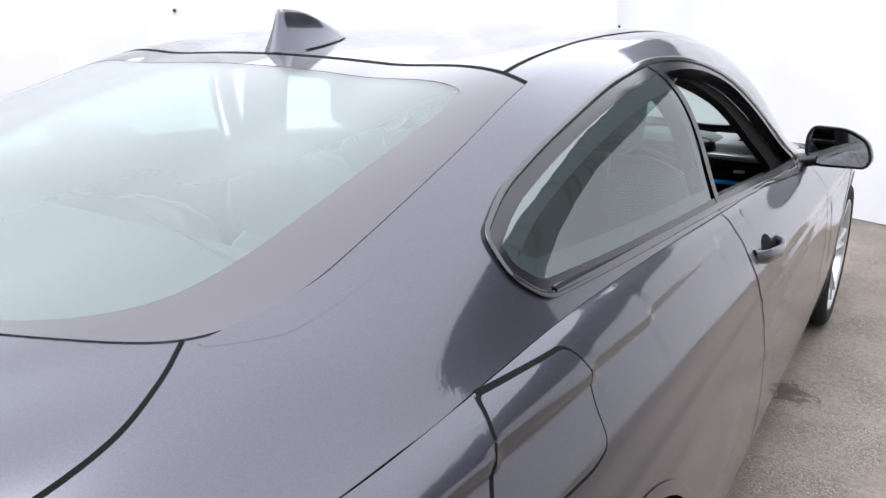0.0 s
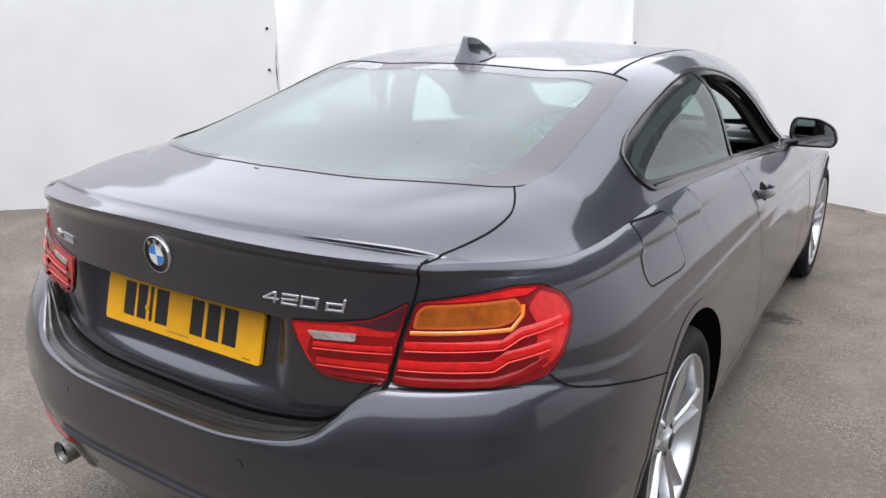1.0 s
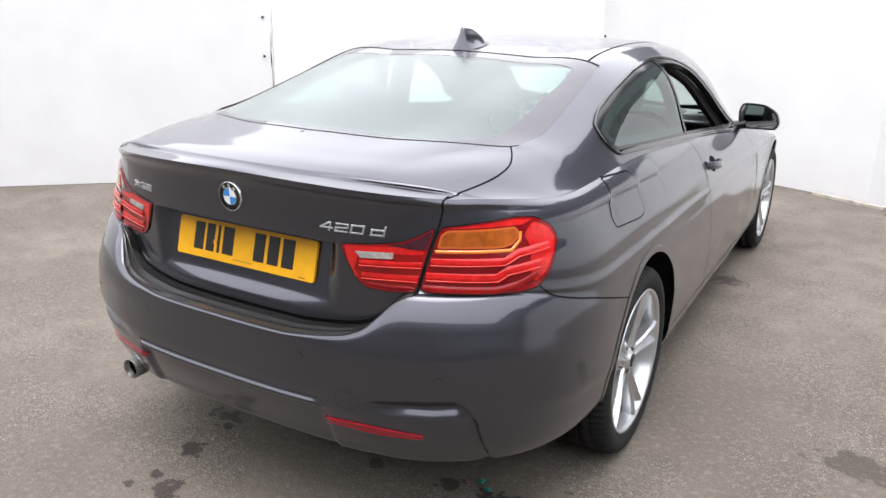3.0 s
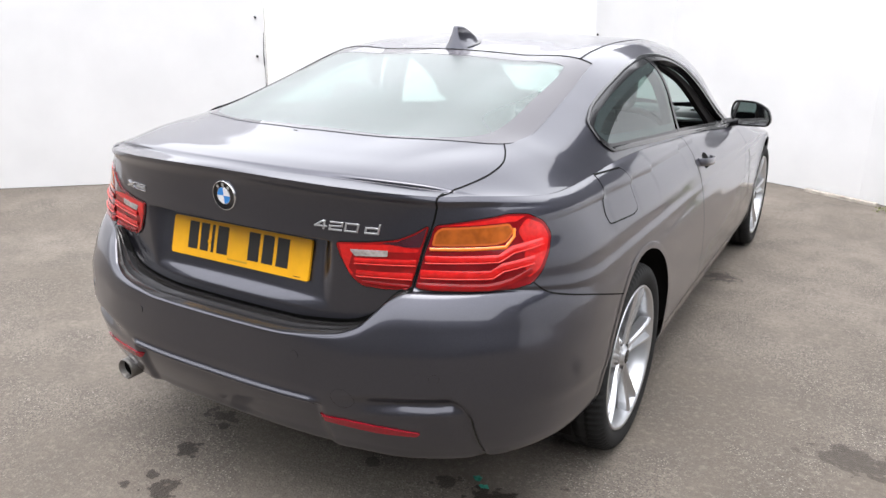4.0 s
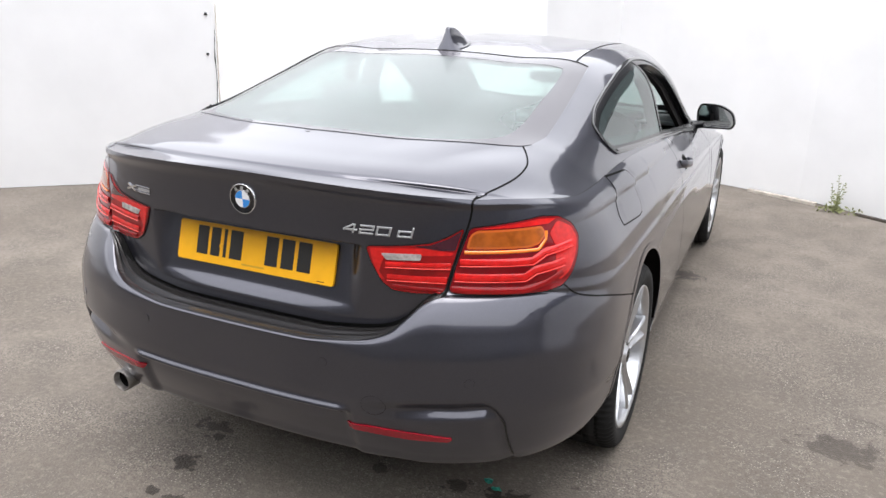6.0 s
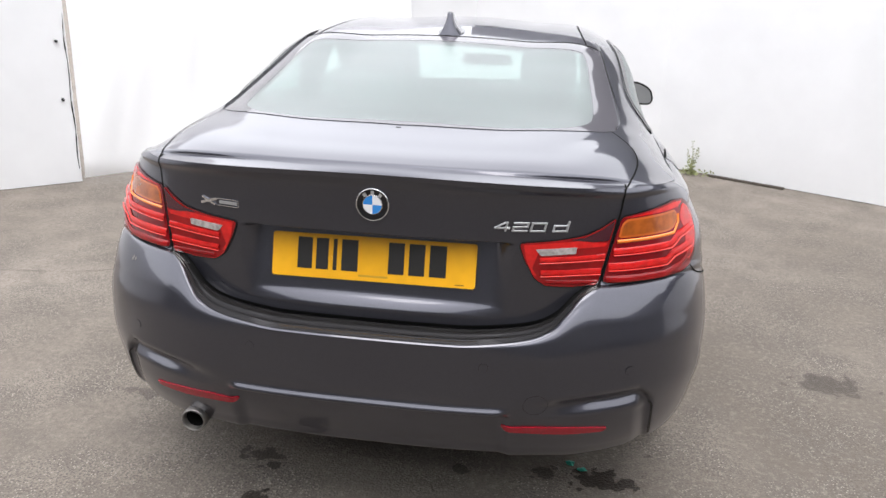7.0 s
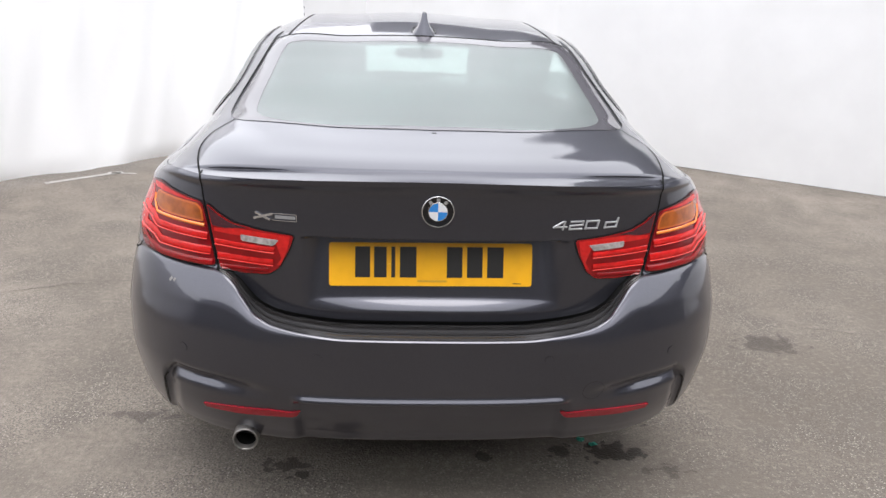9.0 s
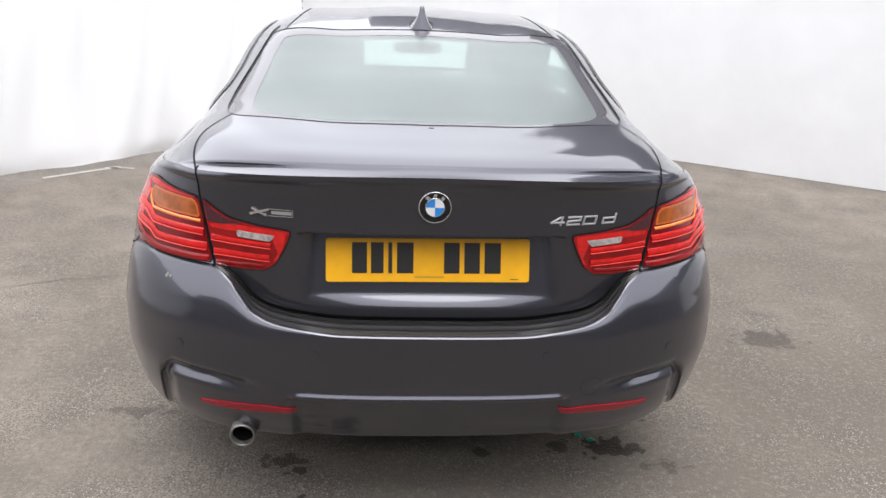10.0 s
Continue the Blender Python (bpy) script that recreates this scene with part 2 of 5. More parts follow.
def glass_material(name, tint, dust, shade=(0.70, 0.80, 0.78), low=0.085, rough=0.02):
    m = bpy.data.materials.new(name)
    m.use_nodes = True
    nt = m.node_tree
    nt.nodes.clear()
    o = nt.nodes.new("ShaderNodeOutputMaterial")
    clear = nt.nodes.new("ShaderNodeBsdfTransparent")
    clear.inputs["Color"].default_value = (*tint, 1)
    gloss = nt.nodes.new("ShaderNodeBsdfGlossy")
    gloss.inputs["Roughness"].default_value = rough
    gloss.inputs["Color"].default_value = (0.96, 0.98, 0.98, 1)
    lw = nt.nodes.new("ShaderNodeLayerWeight")
    lw.inputs["Blend"].default_value = 0.5
    pw = nt.nodes.new("ShaderNodeMath")
    pw.operation = "POWER"
    pw.inputs[1].default_value = 4.5
    nt.links.new(lw.outputs["Facing"], pw.inputs[0])
    fr = nt.nodes.new("ShaderNodeMapRange")
    fr.inputs["To Min"].default_value, fr.inputs["To Max"].default_value = low, 0.95
    nt.links.new(pw.outputs[0], fr.inputs["Value"])
    mix = nt.nodes.new("ShaderNodeMixShader")
    nt.links.new(fr.outputs[0], mix.inputs[0])
    nt.links.new(clear.outputs[0], mix.inputs[1])
    nt.links.new(gloss.outputs[0], mix.inputs[2])
    film = nt.nodes.new("ShaderNodeBsdfDiffuse")
    film.inputs["Color"].default_value = (*shade, 1)
    tc = nt.nodes.new("ShaderNodeTexCoord")
    n = nt.nodes.new("ShaderNodeTexNoise")
    n.inputs["Scale"].default_value, n.inputs["Detail"].default_value = 5, 5
    nt.links.new(tc.outputs["Object"], n.inputs["Vector"])
    r = nt.nodes.new("ShaderNodeMapRange")
    r.inputs["From Min"].default_value, r.inputs["From Max"].default_value = 0.3, 0.8
    r.inputs["To Min"].default_value, r.inputs["To Max"].default_value = dust * 0.92, dust * 1.08
    nt.links.new(n.outputs["Fac"], r.inputs["Value"])
    mix2 = nt.nodes.new("ShaderNodeMixShader")
    nt.links.new(r.outputs["Result"], mix2.inputs[0])
    nt.links.new(mix.outputs[0], mix2.inputs[1])
    nt.links.new(film.outputs[0], mix2.inputs[2])
    nt.links.new(mix2.outputs[0], o.inputs["Surface"])
    return m


GLASS = glass_material("tinted glass", (0.74, 0.86, 0.82), 0.04)
SIDE_PANE = glass_material("dark tinted glass", (0.55, 0.76, 0.70), 0.30, (0.05, 0.06, 0.058), 0.19)
REAR_PANE = glass_material("dusty tinted glass", (0.72, 0.84, 0.81), 0.21, (0.12, 0.125, 0.125), 0.10, 0.285)


def haze_material(amount):
    m = bpy.data.materials.new("misted glass")
    m.use_nodes = True
    nt = m.node_tree
    nt.nodes.clear()
    o = nt.nodes.new("ShaderNodeOutputMaterial")
    clear = nt.nodes.new("ShaderNodeBsdfTransparent")
    clear.inputs["Color"].default_value = (0.86, 0.94, 0.92, 1)
    film = nt.nodes.new("ShaderNodeBsdfDiffuse")
    film.inputs["Color"].default_value = (0.68, 0.80, 0.78, 1)
    tc = nt.nodes.new("ShaderNodeTexCoord")
    n = nt.nodes.new("ShaderNodeTexNoise")
    n.inputs["Scale"].default_value, n.inputs["Detail"].default_value = 2.5, 2
    nt.links.new(tc.outputs["Object"], n.inputs["Vector"])
    r = nt.nodes.new("ShaderNodeMapRange")
    r.inputs["From Min"].default_value, r.inputs["From Max"].default_value = 0.3, 0.7
    r.inputs["To Min"].default_value, r.inputs["To Max"].default_value = amount * 0.75, amount * 1.3
    nt.links.new(n.outputs["Fac"], r.inputs["Value"])
    mix = nt.nodes.new("ShaderNodeMixShader")
    nt.links.new(r.outputs["Result"], mix.inputs[0])
    nt.links.new(clear.outputs[0], mix.inputs[1])
    nt.links.new(film.outputs[0], mix.inputs[2])
    nt.links.new(mix.outputs[0], o.inputs["Surface"])
    return m


HAZE = haze_material(0.12)


def mesh_object(name, verts, faces, mat, parent=None, label="", normals=None, smooth_shade=True):
    me = bpy.data.meshes.new(name)
    me.from_pydata([tuple(v) for v in verts], [], [tuple(int(i) for i in f) for f in faces])
    me.materials.append(mat)
    me.polygons.foreach_set("use_smooth", [smooth_shade] * len(me.polygons))
    me.update()
    if normals is not None:
        me.normals_split_custom_set_from_vertices([tuple(n) for n in normals])
    ob = new(name, me)
    if parent:
        ob.parent = parent
    if label:
        ob["label"] = label
    return ob


# ---------------------------------------------------------------- setting
def wall_run(name, a, b, height, thick, mat, base=0.0):
    a, b = Vector((*a, 0)), Vector((*b, 0))
    d = (b - a).normalized()
    n = Vector((-d.y, d.x, 0)) * thick
    c = [a, b, b + n, a + n]
    v = [(*p.xy, base) for p in c] + [(*p.xy, height) for p in c]
    f = [(0, 1, 5, 4), (1, 2, 6, 5), (2, 3, 7, 6), (3, 0, 4, 7), (4, 5, 6, 7), (3, 2, 1, 0)]
    return mesh_object(name, v, f, mat, smooth_shade=False)


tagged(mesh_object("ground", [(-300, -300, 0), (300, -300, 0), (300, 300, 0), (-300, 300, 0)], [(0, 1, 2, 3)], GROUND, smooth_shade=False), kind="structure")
CORNER, BEND, FAR_R, CURT0, CURT1, FAR_L = (-0.40, 6.20), (1.40, 5.52), (9.90, -0.124), (-1.0, 5.60), (-3.06, 3.50), (-11.5, -5.11)


def lerp(a, b, t):
    return (a[0] + (b[0] - a[0]) * t, a[1] + (b[1] - a[1]) * t)


def along(a, b, n, overlap=0.0):
    """Splits a run into n panels with fine joints."""
    g = overlap / math.dist(a, b)
    return [(lerp(a, b, i / n + g), lerp(a, b, (i + 1) / n - (g if i == n - 1 else 0.003 / math.dist(a, b)))) for i in range(n)]


right_wall = tagged(new("wall_right"), "white painted panel wall", "wall", kind="structure")
left_wall = tagged(new("wall_left"), "white painted panel wall", "wall", kind="structure")
for parent, a, b, n, top in ((right_wall, BEND, CORNER, 1, 2.30), (right_wall, FAR_R, BEND, 1, 2.30), (left_wall, CORNER, CURT0, 1, 2.5), (left_wall, CURT1, FAR_L, 5, 2.5)):
    for p, q in along(a, b, n):
        wall_run("panel", p, q, top, -0.06, WALL, 0.004).parent = parent
d = (Vector(BEND) - Vector(FAR_R)).normalized()
n = Vector((d.y, -d.x)) * 0.025
wall_run("sole_plate", Vector(FAR_R) + n, Vector(BEND) + n - d * 0.02, 0.035, -0.08, SOLE).parent = right_wall
wall_run("corner_post", lerp(CORNER, CURT0, 0.96), lerp(CORNER, CURT0, 1.0), 2.5, 0.05, WALL).parent = left_wall
joint_rnd = random.Random(5)
joint_d = (Vector(FAR_L) - Vector(CURT1)).normalized()
joint_n = Vector((joint_d.y, -joint_d.x)) * (-0.003 if Vector((joint_d.y, -joint_d.x)).dot(Vector((0, -1))) < 0 else 0.003)
joint_v = []
for k in range(25):
    z = 0.10 + 1.12 * k / 24
    w = (0.004 + 0.009 * joint_rnd.random() ** 2) * (0.25 + 0.75 * math.sin(math.pi * min(1, (k + 1) / 26)) ** 0.5)
    for o in (-w / 2, w / 2):
        q = Vector(CURT1) + joint_d * (0.012 + o + 0.004 * math.sin(k * 0.7)) + joint_n
        joint_v.append((q.x, q.y, z))
mesh_object("joint_gap", joint_v, [(2 * k, 2 * k + 1, 2 * k + 3, 2 * k + 2) for k in range(24)], SEALBLACK, left_wall, "ragged dark joint at the panel's edge", smooth_shade=False)


def corrugated(name, a, b, z0, z1, pitch, depth, mat):
    a, b = Vector(a), Vector(b)
    d = (b - a).normalized()
    nrm = Vector((d.y, -d.x))
    v, f = [], []
    length, s = (b - a).length, 0.0
    while s < length:
        for k, o in ((0.0, 0), (0.30, 0), (0.42, 1), (0.70, 1), (0.82, 0)):
            q = a + d * (s + k * pitch) + nrm * (o * depth)
            v += [(q.x, q.y, z0), (q.x, q.y, z1)]
        s += pitch
    f = [(i, i + 2, i + 3, i + 1) for i in range(0, len(v) - 2, 2)]
    return mesh_object(name, v, f, mat, smooth_shade=False)


back = 0.05
corrugated("cladding", FAR_R, BEND, 2.305, 3.6, 0.20, 0.035, CLADDING).parent = right_wall
corrugated("cladding", BEND, CORNER, 2.305, 3.05, 0.20, 0.035, CLADDING).parent = right_wall
# Unseen walls stand in for dark surroundings; they shape reflections and dim the ground.
tagged(wall_run("wall_back", (11.2, -5.2), (-11.7, -5.2), 4.0, 0.2, DARKWALL), "unseen plain dark wall added to enclose the yard", "wall", kind="structure")
tagged(wall_run("wall_side", (11.0, -5.25), (FAR_R[0] + 0.05, FAR_R[1]), 4.0, -0.2, DARKWALL), "unseen plain dark wall added to enclose the yard", "wall", kind="structure")

# white sheet hung across the opening in the left wall
def sheet():
    a, b = Vector(CURT0), Vector(CURT1)
    d = (b - a).normalized()
    n = Vector((d.y, -d.x)) * -1
    length, rows, cols = (b - a).length, 60, 200
    v = []
    for i in range(rows + 1):
        t = i / rows
        z = 0.030 + 2.45 * t
        for j in range(cols + 1):
            s = j / cols
            sway = 0.03 * math.sin(s * 17 + 0.5 * math.sin(3 * t)) * (0.5 + 0.5 * (1 - t)) + 0.010 * math.sin(s * 31 + 2 * t + 1.3 * math.sin(s * 9))
            sway += 0.035 * noise.noise(Vector((s * 3.2, t * 2.1, 0.3))) + 0.030 * noise.noise(Vector((s * 14 + t * 3, t * 2.5, 4.0)))
            foot = 0.05 * max(0, 1 - t / 0.05) * (0.6 + 0.8 * noise.noise(Vector((s * 8, 1.7, 0))))
            q = a + d * (s * length) - n * (sway + foot - 0.10)
            v.append((q.x, q.y, z + (0.03 * noise.noise(Vector((s * 6, 0, 9))) + 0.02 if i == 0 else 0)))
    f = [(i * (cols + 1) + j, i * (cols + 1) + j + 1, (i + 1) * (cols + 1) + j + 1, (i + 1) * (cols + 1) + j) for i in range(rows) for j in range(cols)]
    return mesh_object("curtain", v, f, SHEET)


tagged(sheet(), "creased white plastic sheet hung as a curtain", "curtain")


def fixing(p, z):
    d = (Vector(CORNER) - Vector(FAR_L)).normalized()
    n = Vector((d.y, -d.x))
    v, f = [], []
    for h in (0.0, 0.018):
        v += [Vector((p[0] + n.x * h + d.x * 0.011 * math.cos(t), p[1] + n.y * h + d.y * 0.011 * math.cos(t), z + 0.011 * math.sin(t))) for t in np.linspace(0, 2 * math.pi, 8, endpoint=False)]
    f = [(i, (i + 1) % 8, 8 + (i + 1) % 8, 8 + i) for i in range(8)] + [tuple(range(8, 16))]
    ob = mesh_object("wall_bolt", v, f, BLACK, left_wall)


for t, zs in ((0.0058, (1.03, 1.34, 0.62)), (0.193, (1.2,))):
    for z in zs:
        fixing(lerp(CURT1, FAR_L, t), z)
for z in (1.16, 1.22, 0.70):
    fixing(lerp(CORNER, CURT0, 0.93), z)


def ground_strip(name, pts, width, mat, z=0.003, jitter=0.0, label="", seed=1):
    rnd = random.Random(seed)
    p = [np.array(q) for q in resample_line(pts, 0.05 if jitter else 0.4)]
    v = []
    for i, q in enumerate(p):
        t = p[min(i + 1, len(p) - 1)] - p[max(i - 1, 0)]
        t = t / np.linalg.norm(t)
        s = np.array((-t[1], t[0]))
        q = q + s * rnd.uniform(-jitter, jitter)
        w = width * (rnd.uniform(0.35, 1.2) if jitter else 1) / 2
        v += [(*(q - s * w), z), (*(q + s * w), z)]
    f = [(i, i + 1, i + 3, i + 2) for i in range(0, len(v) - 2, 2)]
    return tagged(mesh_object(name, v, f, mat, smooth_shade=False), label, kind="structure")


def resample_line(pts, step):
    out = []
    for a, b in zip(pts[:-1], pts[1:]):
        k = max(1, int(math.dist(a, b) / step))
        out += [lerp(a, b, j / k) for j in range(k)]
    return out + [pts[-1]]


ground_strip("painted_line", [(-2.62, 3.775), (-2.20, 4.165)], 0.05, OLD_PAINT, label="worn white painted line")
ground_strip("painted_line", [(-2.30, 4.13), (-2.08, 4.12)], 0.03, OLD_PAINT, label="worn white painted line")
ground_strip("crack", [(-2.6, 1.62), (-1.98, 1.73), (-1.70, 1.86), (-1.42, 1.92), (-1.0, 1.98)], 0.0045, CRACK, jitter=0.012, seed=3)
ground_strip("crack", [(1.55, 1.58), (1.80, 1.45), (2.04, 1.37), (2.6, 1.22)], 0.0035, CRACK, jitter=0.012, seed=4)
ground_strip("crack", [(1.9, 3.0), (2.4, 2.75), (3.1, 2.6)], 0.004, CRACK, jitter=0.012, seed=5)


# weed and scraps at the foot of the right wall
def weed(x, y):
    rnd = random.Random(11)
    plant = tagged(new("weed"), "small green weed growing at the wall's foot", "plant")
    plant.location = (x, y, 0)
    v, f = [], []
    def leaf(p, d, size):
        d = d.normalized()
        s = d.orthogonal().normalized() * size * 0.3
        k = len(v)
        v.extend([p, p + d * size * 0.45 + s, p + d * size, p + d * size * 0.45 - s])
        f.append((k, k + 1, k + 2, k + 3))
    stems, fs = [], []
    for i in range(5):
        p = Vector((rnd.uniform(-0.03, 0.03), rnd.uniform(-0.02, 0.02), 0))
        d = Vector((rnd.uniform(-0.15, 0.2), rnd.uniform(-0.15, 0.1), 1))
        h = rnd.uniform(0.14, 0.30)
        for k in range(14):
            q = p + d * h * k / 13
            stems += [q + Vector((0.0015, 0, 0)), q - Vector((0.0015, 0, 0))]
            if k:
                n = len(stems)
                fs.append((n - 4, n - 3, n - 1, n - 2))
                for j in range(2):
                    leaf(q, Vector((rnd.uniform(-1, 1), rnd.uniform(-1, 1), rnd.uniform(-0.1, 0.6))), rnd.uniform(0.018, 0.040) * (1.2 - k / 20))
    for i in range(110):
        a = rnd.uniform(0, 6.28)
        r = rnd.uniform(0, 0.15)
        leaf(Vector((r * math.cos(a) * 1.2 + 0.03, r * math.sin(a) * 0.6 - 0.03, rnd.uniform(0.004, 0.03))), Vector((rnd.uniform(-1, 1), rnd.uniform(-1, 1), rnd.uniform(0.1, 0.8))), rnd.uniform(0.016, 0.04))
    mesh_object("stem", stems, fs, LEAF, plant)
    mesh_object("foliage", v, f, LEAF, plant)


weed(1.66, 5.20)


def scrap(x, y, size, seed):
    rnd = random.Random(seed)
    bm = bmesh.new()
    ring = [bm.verts.new((size * rnd.uniform(0.5, 1.2) * math.cos(a), size * rnd.uniform(0.4, 0.9) * math.sin(a), rnd.uniform(0.002, 0.012))) for a in np.linspace(0, 6.28, 9, endpoint=False)]
    mid = bm.verts.new((0, 0, 0.010))
    for i in range(9):
        bm.faces.new((mid, ring[i], ring[(i + 1) % 9]))
    bmesh.ops.solidify(bm, geom=bm.faces[:], thickness=0.002)
    me = bpy.data.meshes.new("plastic_scrap")
    bm.to_mesh(me)
    bm.free()
    me.materials.append(TEAL)
    ob = new("plastic_scrap", me)
    ob.location = (x, y, 0.003)
    tagged(ob, "crumpled teal plastic scrap lying on tarmac", "litter", "scraps under the bumper")


scrap(0.555, 0.485, 0.020, 1)
scrap(0.590, 0.455, 0.016, 2)


def plank(name, a, b, w, h, mat, label, category):
    ob = wall_run(name, a, b, h, w, mat, 0.0)
    return tagged(ob, label, category)


plank("batten", (0.98, 5.60), (1.52, 5.34), 0.045, 0.022, BATTEN, "pale weathered timber batten lying on tarmac", "batten")
plank("board", (1.80, 5.15), (2.35, 4.80), 0.04, 0.018, SOLE, "dark damp timber board beside the wall", "board")

# ---------------------------------------------------------------- the car body as one smooth surface
def pchip(xs, ys, q):
    """Monotone cubic through (xs, ys); ys may have several columns."""
    xs, ys, q = np.asarray(xs, float), np.asarray(ys, float), np.asarray(q, float)
    flat = ys.ndim == 1
    if flat:
        ys = ys[:, None]
    h = np.diff(xs)[:, None]
    d = np.diff(ys, axis=0) / h
    m = np.zeros_like(ys)
    if len(xs) > 2:
        w1, w2 = 2 * h[1:] + h[:-1], h[1:] + 2 * h[:-1]
        ok = d[:-1] * d[1:] > 0
        with np.errstate(divide="ignore", invalid="ignore"):
            m[1:-1] = np.where(ok, (w1 + w2) / (w1 / d[:-1] + w2 / d[1:]), 0)
    m[0], m[-1] = d[0], d[-1]
    i = np.clip(np.searchsorted(xs, q, side="right") - 1, 0, len(xs) - 2)
    t = ((q - xs[i]) / h[i, 0])[:, None]
    hh = h[i]
    r = (1 + 2 * t) * (1 - t) ** 2 * ys[i] + t * (1 - t) ** 2 * hh * m[i] + t * t * (3 - 2 * t) * ys[i + 1] + t * t * (t - 1) * hh * m[i + 1]
    return r[:, 0] if flat else r


def smooth(a, b, x):
    t = np.clip((x - a) / (b - a), 0, 1)
    return t * t * (3 - 2 * t)


# levels of the lower body, bottom to shoulder: height at tail centre, tail corner, side, nose; y at tail centre and corner, half width, corner depth, nose y
LEVELS = [
    (0.300, 0.285, 0.190, 0.20, 0.100, 0.120, 0.800, 0.70, 4.40),
    (0.316, 0.300, 0.205, 0.22, 0.000, 0.010, 0.855, 0.70, 4.50),
    (0.355, 0.345, 0.255, 0.28, -0.020, -0.020, 0.880, 0.70, 4.54),
    (0.430, 0.430, 0.360, 0.38, -0.050, -0.050, 0.891, 0.70, 4.56),
    (0.520, 0.530, 0.470, 0.48, -0.068, -0.066, 0.897, 0.70, 4.57),
    (0.600, 0.620, 0.560, 0.56, -0.068, -0.062, 0.897, 0.70, 4.56),
    (0.6425, 0.694, 0.630, 0.60, -0.0676, -0.053, 0.893, 0.69, 4.54),
    (0.6456, 0.752, 0.672, 0.64, -0.0668, -0.019, 0.889, 0.67, 4.53),
    (0.6466, 0.7715, 0.700, 0.65, -0.0645, -0.002, 0.884, 0.66, 4.52),
    (0.6475, 0.778, 0.722, 0.66, 0.036, 0.012, 0.881, 0.65, 4.51),
    (0.664, 0.786, 0.742, 0.67, 0.027, 0.013, 0.879, 0.64, 4.50),
    (0.700, 0.800, 0.768, 0.69, 0.028, 0.017, 0.873, 0.63, 4.47),
    (0.780, 0.830, 0.815, 0.70, 0.030, 0.022, 0.868, 0.62, 4.42),
    (0.830, 0.860, 0.850, 0.71, 0.028, 0.026, 0.858, 0.61, 4.40),
    (0.880, 0.890, 0.885, 0.72, 0.026, 0.026, 0.843, 0.61, 4.38),
    (0.940, 0.935, 0.920, 0.73, 0.026, 0.026, 0.824, 0.60, 4.35),
    (0.992, 0.980, 0.948, 0.735, 0.022, 0.022, 0.803, 0.60, 4.30),
    (1.024, 0.999, 0.963, 0.74, 0.007, 0.007, 0.787, 0.60, 4.27),
    (1.035, 1.010, 0.973, 0.745, 0.004, 0.004, 0.770, 0.60, 4.22),
]
CORNER_N = 2.7
# how far the ledge has risen from the tail's centre to its corner, by x
RISE_X, RISE = (0.0, 0.22, 0.31, 0.40, 0.45, 0.482, 0.51, 0.55, 2.0), (0.0, 0.0, 0.05, 0.15, 0.33, 0.60, 0.85, 1.0, 1.0)
SIDE_Y = (0.3, 1.0, 1.6, 2.2, 2.9, 3.4, 3.75, 4.1)
SIDE_LOW = (1.0, 1.0, 0.988, 0.978, 0.970, 0.965, 0.968, 0.95)
SIDE_TOP = (0.985, 0.995, 1.0, 1.005, 0.995, 0.985, 0.97, 0.93)
BELT_DROP_Y = (0.0, 0.6, 1.0, 1.8, 2.8, 3.4, 4.1)
BELT_DROP = (0.0, 0.0, 0.012, -0.025, -0.09, -0.135, -0.21)


def lower_curve(level, u):
    """Points of one level for u from 0 (tail centre) through 1, 2 (side) to 3 (nose centre)."""
    zt, zc, zs, zf, y0, yc, w, d, yf = level
    top = smooth(0.6, 1.0, zs)
    u = np.asarray(u, float)
    th = np.clip(u, 0, 1) * np.pi / 2
    e = 2 / (CORNER_N + 0.16 * (1 - smooth(0.60, 0.65, np.float64(zt))))
    x1 = w * np.sin(th) ** e
    corner = pchip(RISE_X, RISE, x1) if zt < 0.9 else np.clip(x1 / 0.60, 0, 1) ** 2
    y1 = y0 + (yc - y0) * (corner if zt < 0.65 else smooth(0.50, 0.60, x1)) + d * (1 - np.cos(th) ** e)
    y0 = yc
    zr = zt + (zc - zt) * corner
    front = 0.75
    side = (y0 + d) + np.clip(u - 1, 0, 1) * (yf - front - y0 - d)
    ph = np.clip(u - 2, 0, 1) * np.pi / 2
    e2 = 2 / 2.5
    x3 = np.cos(ph) ** e2
    y3 = (yf - front) + front * np.sin(ph) ** e2
    y = np.where(u < 1, y1, np.where(u < 2, side, y3))
    g = pchip(SIDE_Y, SIDE_LOW, np.clip(y, 0.3, 4.1)) * (1 - top) + pchip(SIDE_Y, SIDE_TOP, np.clip(y, 0.3, 4.1)) * top
    x = np.where(u < 1, x1, np.where(u < 2, w, w * x3)) * np.where(u < 1, 1 + (g - 1) * smooth(0.5, 1.0, u), g)
    z = zr + (zs - zr) * (smooth(0.55, 1.0, u) if zt > 0.5 else smooth(0.97, 1.12, u)) + (zf - zs) * smooth(2.0, 3.0, u)
    z = z + pchip(BELT_DROP_Y, BELT_DROP, np.clip(y, 0, 4.1)) * smooth(0.66, 0.97, zs) * (1 - smooth(2.0, 3.0, u))
    return np.stack([x, y, z], -1)


def lower_point_grid(nu, nv):
    u = np.concatenate([np.linspace(0, 1, 170, endpoint=False) ** 0.9, np.linspace(1, 2, nu, endpoint=False), np.linspace(2, 3, 50)])
    keys = np.stack([lower_curve(l, u) for l in LEVELS])
    k = np.arange(len(LEVELS), dtype=float)
    q = np.linspace(0, len(LEVELS) - 1, nv)
    return u, np.stack([pchip(k, keys[:, j], q) for j in range(len(u))], 1)


